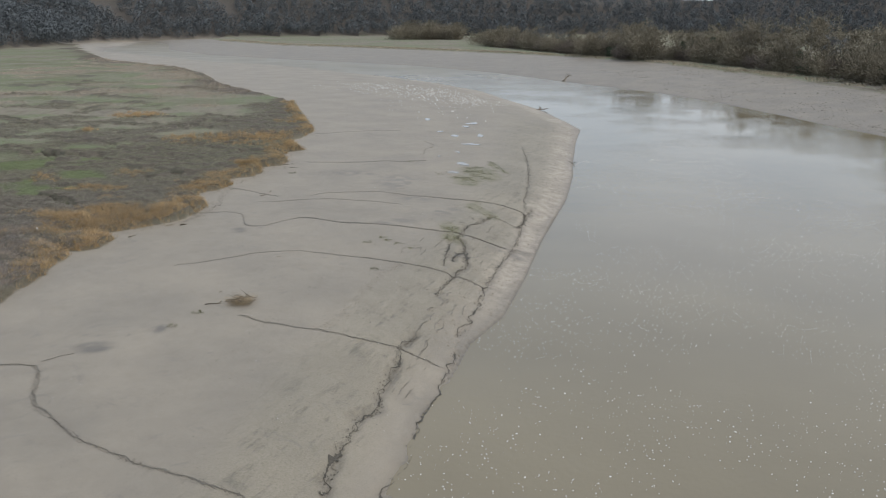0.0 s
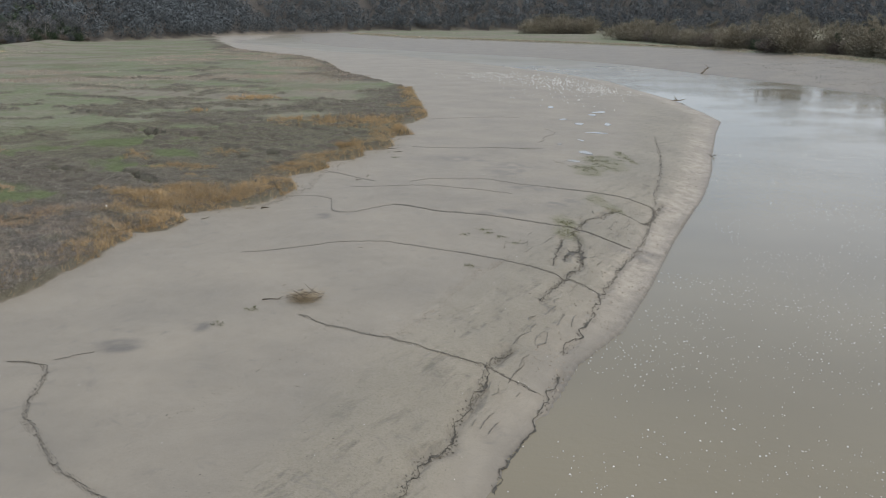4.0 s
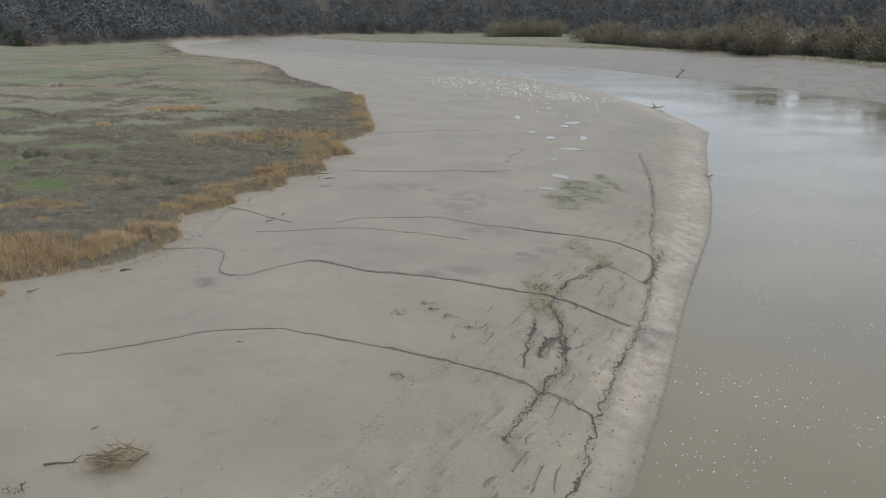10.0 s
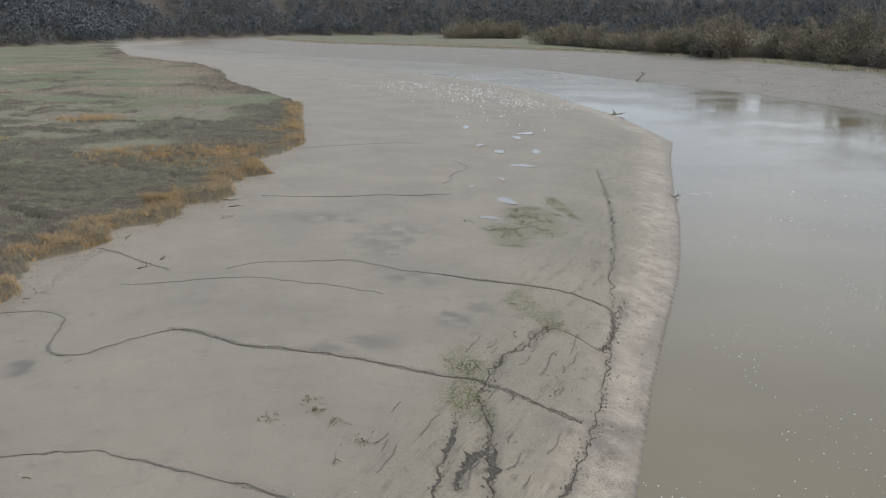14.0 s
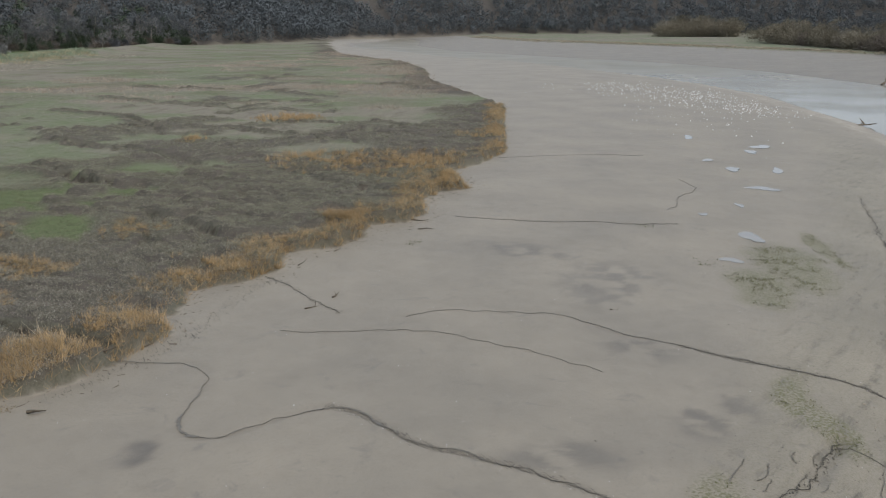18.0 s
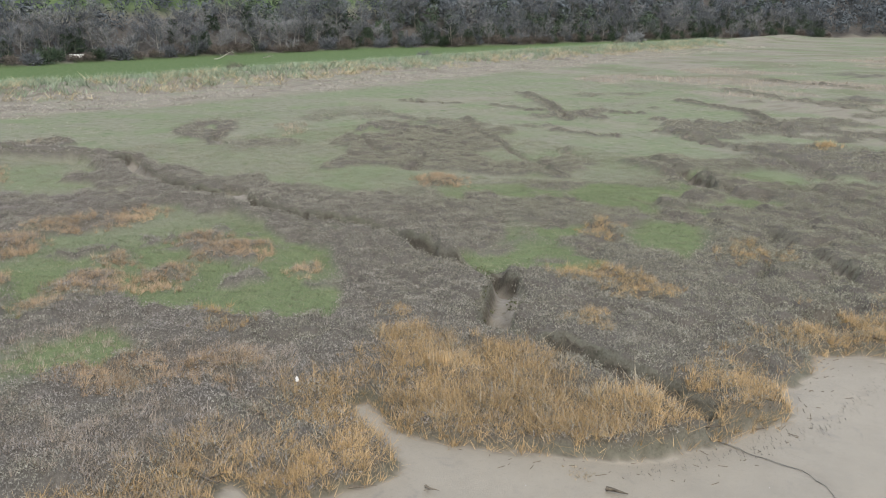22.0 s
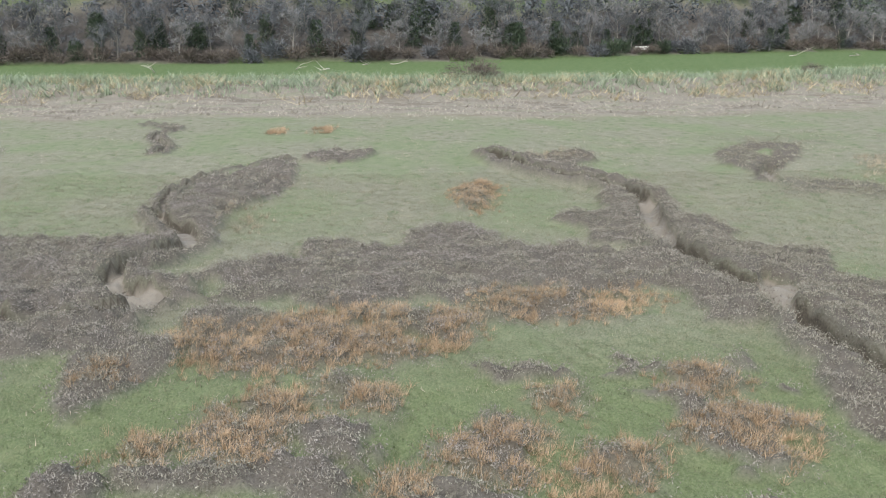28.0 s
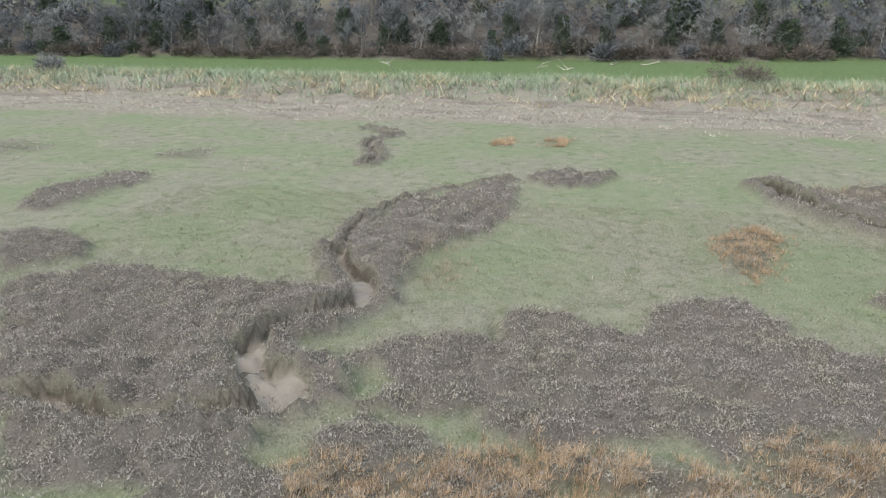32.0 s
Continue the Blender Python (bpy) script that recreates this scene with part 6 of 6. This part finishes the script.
at = scatter(20, 36, 60, 150, 2.0, lambda z, x, y: step(0.85, 0.9, z["u"]) * z["mudflag"] * step(0.5, 0.65, fbm(x, y, 2.5, 181)))
at = np.concatenate([at, scatter(-2, 22, 2, 62, 5.0, lambda z, x, y: step(0.82, 0.88, z["u"]) * z["mudflag"] * step(0.45, 0.6, fbm(x, y, 1.6, 183)))])
stuff("sand_crumbs", lumps_at(at, 0.075, 0.35), SANDY, "crumbled pale sand along the bar", "sand clods")
at = scatter(82, 132, 90, 300, 0.5, lambda z, x, y: z["mudflag"] * step(0.42, 0.6, fbm(x, y, 6, 191)))
stuff("bank_clods", lumps_at(at, 0.22, 0.35), MUDDY, "rough clods on the far mud bank", "mud clods")
# white lumps that stand in for the gulls resting on the bar
at = np.concatenate([np.c_[rng.normal(cx, sx, n), rng.normal(cy, sy, n)] for cx, cy, sx, sy, n in ((-7, 207, 6, 10, 300), (8, 188, 6, 12, 460), (17, 168, 4, 8, 220), (10, 150, 8, 14, 110))])
gz, zz = ground_at(at[:, 0], at[:, 1])
stuff("gull_specks", lumps_at(np.c_[at, gz][zz["mudflag"] > 0.5], 0.14, 0.9), WHITE_BITS, "scatter of small white specks on the wet sand bar", "shells")

# flecks of foam on the river
def flecks(n, box, size):
    px, py = rng.uniform(box[0], box[1], n), rng.uniform(box[2], box[3], n)
    z = ground_at(px, py)[1]
    ok = (z["river"] > 0.5) & (fbm(px, py, 7, 201) + 0.25 * rng.rand(n) > 0.58 + 0.2 * step(25, 80, py))
    return np.c_[px, py, np.full(n, WATER_Z + 0.005)][ok]


at = flecks(18000, (-6, 50, -25, 85), 0.06)
stuff("foam_flecks", lumps_at(at, 0.062, 0.25), WHITE_BITS, "flecks of white foam drifting on the river", "foam")


def puddle(cx, cy, a, b, turn, material, label, seed, level=80):
    """A shallow pool with an uneven rim."""
    r2 = np.random.RandomState(seed)
    n = 22
    w = np.linspace(0, 6.2832, n, endpoint=False)
    r = 1 + 0.28 * np.sin(w * 2 + r2.rand() * 6) + 0.18 * np.sin(w * 3 + r2.rand() * 6) + 0.1 * r2.normal(0, 1, n)
    c, s = math.cos(radians(turn)), math.sin(radians(turn))
    u, v = a * r * np.cos(w), b * r * np.sin(w)
    px, py = u * c - v * s, u * s + v * c
    gh = ground_at(np.r_[cx, cx + px], np.r_[cy, cy + py])[0]
    rim = np.c_[px, py, np.full(n, 0.0)]
    me = mesh_of("puddle", np.concatenate([[(0, 0, 0.0)], rim]), np.array([(0, 1 + k, 1 + (k + 1) % n) for k in range(n)]), material)
    ob = new("puddle", me)
    ob.location = (cx, cy, float(np.percentile(gh, level)) + 0.02)
    return tagged(ob, label, "puddle", "puddles on the mud")


for k, (cx, cy, a, b) in enumerate(PUDDLES):
    puddle(cx, cy, a * 0.75, min(b * 0.5, 1.6), 3, PUDDLE, "shallow sky-lit puddle on the mudflat", k)
for k, (cx, cy, a, b) in enumerate([(-67.4, 9.9, 0.4, 0.8), (-70.5, 7.2, 0.4, 0.8), (-68.6, 40.2, 0.4, 0.8)]):
    puddle(cx, cy, a, b, 40, POOL, "small dark pool in the bed of a marsh creek", 40 + k, 12)


def stick_mesh(length, radius, seed, forks=1):
    rnd2 = random.Random(seed)
    verts, faces = [], []
    main = limb(Vector((-length / 2, 0, radius)), Vector((1, 0.1, 0.02)), length, radius, 5, 0.12, 0, rnd2)
    lines = [main]
    for j in range(forks):
        r_ = main[2 + j % 3]
        lines.append(limb(r_[0], Vector((rnd2.uniform(0.2, 1), rnd2.choice((-1, 1)), rnd2.uniform(0, 0.6))), length * rnd2.uniform(0.25, 0.5), radius * 0.6, 3, 0.2, 0, rnd2))
    for rings in lines:
        v, f = tube(rings)
        faces.extend([tuple(i + len(verts) for i in q) for q in f])
        verts.extend([tuple(q) for q in v])
    return verts, faces


def stick(x, y, length, radius, turn, seed, material=None, label="", name="driftwood_stick", forks=1, lift=0.0, pitch=0.0):
    v, f = stick_mesh(length, radius, seed, forks)
    ob = new(name, mesh_of(name, v, f, material or DRIFT))
    ob.matrix_basis = pose(x, y, height_at(x, y) + lift, 0, pitch, turn)
    return tagged(ob, label or "dark driftwood stick lying on the mud", "driftwood", "driftwood sticks")


for k, (x, y, ln, rad, turn) in enumerate([(-23.6, 31.6, 0.7, 0.09, 20), (-17.4, 48.2, 0.9, 0.06, 60), (-17.9, 46.3, 1.5, 0.05, 50), (-24.2, 49.2, 1.6, 0.09, 15),
                                            (-27.2, 27.1, 0.8, 0.05, -20), (-16.4, 64.0, 1.3, 0.05, 5), (-18.9, 65.4, 2.2, 0.08, 10), (-17.6, 66.4, 1.6, 0.06, -15),
                                            (-23.3, 38.6, 0.9, 0.06, 30), (-23.8, 36.4, 1.1, 0.07, 25), (-29.6, 24.6, 2.2, 0.06, 10), (-28.6, 25.4, 1.4, 0.05, 40),
                                            (-31.5, 21.9, 2.4, 0.07, 5), (-2.4, 49.5, 0.9, 0.04, 0), (-3.2, 22.1, 0.6, 0.03, 80), (-21.5, 53.4, 0.9, 0.04, 50),
                                            (-20.6, 57.0, 0.8, 0.04, 70), (-20.2, 59.6, 1.0, 0.04, 40), (-13.4, 20.5, 0.5, 0.03, 10), (-16.5, 11.2, 0.5, 0.03, 60)]):
    stick(x, y, ln, rad, turn, 300 + k)
stick(33.5, 160.5, 3.6, 0.22, 15, 341, None, "dark snagged branch at the water's edge", "snag_branch", 3, 0.1, -12)
stick(24.5, 81.0, 1.6, 0.12, 30, 342, None, "dark snagged branch at the water's edge", "snag_branch", 2, 0.05, -15)
stick(62, 262, 6.0, 0.3, 30, 343, None, "bare snag lying on the far mud bank", "snag_branch", 4, 0.2, -10)
for k, (x, y, ln, turn) in enumerate([(-212, -2, 7, 10), (-214, 3, 6, -25), (-226, 12, 5, 30), (-228, 19, 4, 80), (-205, -30, 5, 0), (-252, 122, 9, 20), (-250, 134, 6, -15)]):
    stick(x, y, ln, 0.14, turn, 360 + k, BLEACHED, "bleached fallen branch at the meadow edge", "fallen_branch", 3, 0.05, -3)

# heap of driftwood and straw
pile = new("driftwood_pile")
pile.location = (-14.7, 8.7, height_at(-14.7, 8.7))
for k in range(16):
    v, f = stick_mesh(random.Random(k).uniform(0.8, 2.0), 0.028, 400 + k, 1)
    piece = part("stick", mesh_of("stick", v, f, DRIFT), pile)
    piece.matrix_basis = pose(random.Random(k + 50).gauss(0, 0.25), random.Random(k + 60).gauss(0, 0.2), 0.03 + 0.022 * k, 0, random.Random(k + 70).uniform(-16, 6), k * 47)
v, f = stick_mesh(2.3, 0.045, 420, 1)
piece = part("branch", mesh_of("branch", v, f, DRIFT), pile, "long curved dark branch")
piece.matrix_basis = pose(-1.3, -0.2, 0.03, 0, 0, 14)
v, f = blades(np.c_[rng.normal(0, 0.36, (260, 2)), np.abs(rng.normal(0.05, 0.12, 260))], 0.3, 0.022, 1.8, 4, 0.12, 0.9)
part("straw_wrack", mesh_of("straw_wrack", v, f, WRACK, False), pile, "matted brown straw")
tagged(pile, "heap of dark driftwood sticks and straw stranded on mud", "driftwood")

# small weeds on the mud
for k, (x, y, size) in enumerate([(-25.1, 31.6, 0.5), (-17.2, 6.6, 0.4), (-18.4, 4.0, 0.4), (-16.3, 60.2, 0.7), (2.6, 60.5, 0.9), (-1.2, 69.5, 0.8),
                                  (-4.8, 27.0, 0.6), (-6.2, 25.2, 0.5), (-2.5, 23.6, 0.6), (-4.5, 26.0, 0.4), (-3.6, 25.0, 0.4), (-5.4, 17.2, 0.5)]):
    v, f = sprigs(rng.normal(0, 1, (30, 3)) * np.array([size * 0.5, size * 0.5, 0]), 0.06, 3, 0.06, 0.03)
    ob = new("weed_tuft", mesh_of("weed_tuft", v, f, ALGA if k != 0 else WRACK, False))
    ob.location = (x, y, height_at(x, y) + 0.01)
    tagged(ob, "small dark weed tuft stranded on the mud", "weed", "weed tufts on the mud", "stuff")

# single bushes between the reeds and the wood, and a white trough at the wood edge
BUSHES = [(bush("round_bush", 6.0, 3.0, 51, BRAMBLE, 1600, 0.13), "round brown leafless bush on the bank"), (bush("pale_bush", 5.0, 3.4, 52, TWIGS_PALE, 700), "pale grey-green bush on the bank")]
for x, y, sc, k in ((-165, 32, 0.95, 0), (-181, 92, 0.75, 0), (-166, -75, 0.85, 1), (-205, 160, 0.8, 1), (-190, 122, 0.55, 0), (-192, 138, 0.5, 0), (-250, 300, 1.1, 1),
                    (-262, 318, 1.5, 1), (-246, 290, 0.8, 0), (-282, 222, 0.9, 1)):
    plant(BUSHES[k], x, y, sc, x * 7 % 360, "bushes on the bank", "bush")
for k in range(9):
    x, y = rng.uniform(-178, -172), rng.uniform(-40, 60)
    plant(SHRUBS[0], x, y, 0.3, k * 40, "low brambles on the bank", "bush")

WHITE, wh_nt, wh_b = shader("weathered_white_paint", 0.55)
wh_nt.links.new(ramp(wh_nt, noise_of(wh_nt, 3.0, 5, 0.7, places(wh_nt)), [(0.35, (0.55, 0.54, 0.50)), (0.6, (0.78, 0.78, 0.76))]), wh_b.inputs["Base Color"])


def slab(name, size, at_, parent, material, bevel=0.03):
    bm = bmesh.new()
    bmesh.ops.create_cube(bm, size=1.0, matrix=Matrix.Diagonal((*size, 1)))
    bmesh.ops.bevel(bm, geom=bm.edges[:], offset=bevel, segments=2, affect="EDGES")
    me = bpy.data.meshes.new(name)
    bm.to_mesh(me)
    bm.free()
    me.materials.append(material)
    ob = part(name, me, parent)
    ob.location = at_
    return ob


trough = new("white_trough")
trough.matrix_basis = pose(-262, 83, height_at(-262, 83), 0, 0, 80)
slab("base", (3.6, 1.3, 0.25), (0, 0, 0.5), trough, WHITE)
for sx, sy, px, py in ((3.6, 0.1, 0, 0.6), (3.6, 0.1, 0, -0.6), (0.1, 1.1, 1.75, 0), (0.1, 1.1, -1.75, 0)):
    slab("side", (sx, sy, 0.75), (px, py, 0.95), trough, WHITE)
for px in (-1.4, 1.4):
    for py in (-0.45, 0.45):
        slab("leg", (0.18, 0.18, 0.5), (px, py, 0.2), trough, WHITE)
tagged(trough, "weathered white trough standing at the wood edge", "trough")
bottle = new("white_litter", mesh_of("white_litter", *lumps_at(np.array([(0, 0, 0.0)]), 0.08, 1.2), WHITE_BITS))
bottle.location = (-35.3, 27.0, height_at(-35.3, 27.0) + 0.25)
tagged(bottle, "piece of white litter caught in brown marsh grass", "litter")

# drift line of small sticks and straw below the marsh edge
at = beside([[(p[0] + 1.0, p[1]) for p in MARSH_EDGE[14:34]]], 0.2, 0.5, 0.4)
tilt = rng.rand(len(at)) * 6.283
reach = 0.05 + 0.16 * rng.rand(len(at)) ** 2
ends = np.c_[np.cos(tilt), np.sin(tilt), 0.05 * rng.rand(len(at))] * reach[:, None]
thick = np.c_[-np.sin(tilt), np.cos(tilt), np.zeros(len(at))] * 0.014
up = np.array([0, 0, 0.02])
drift_v = np.stack([at - ends - thick, at - ends + thick, at - ends + up, at + ends - thick, at + ends + thick, at + ends + up], 1).reshape(-1, 3)
o6 = np.arange(len(at))[:, None] * 6
drift_f = np.concatenate([o6 + np.array(q) for q in ((0, 3, 5, 2), (1, 2, 5, 4), (0, 1, 4, 3))])
stuff("drift_line", (drift_v, drift_f), DRIFT, "line of small dark sticks washed along the mud", "driftwood")
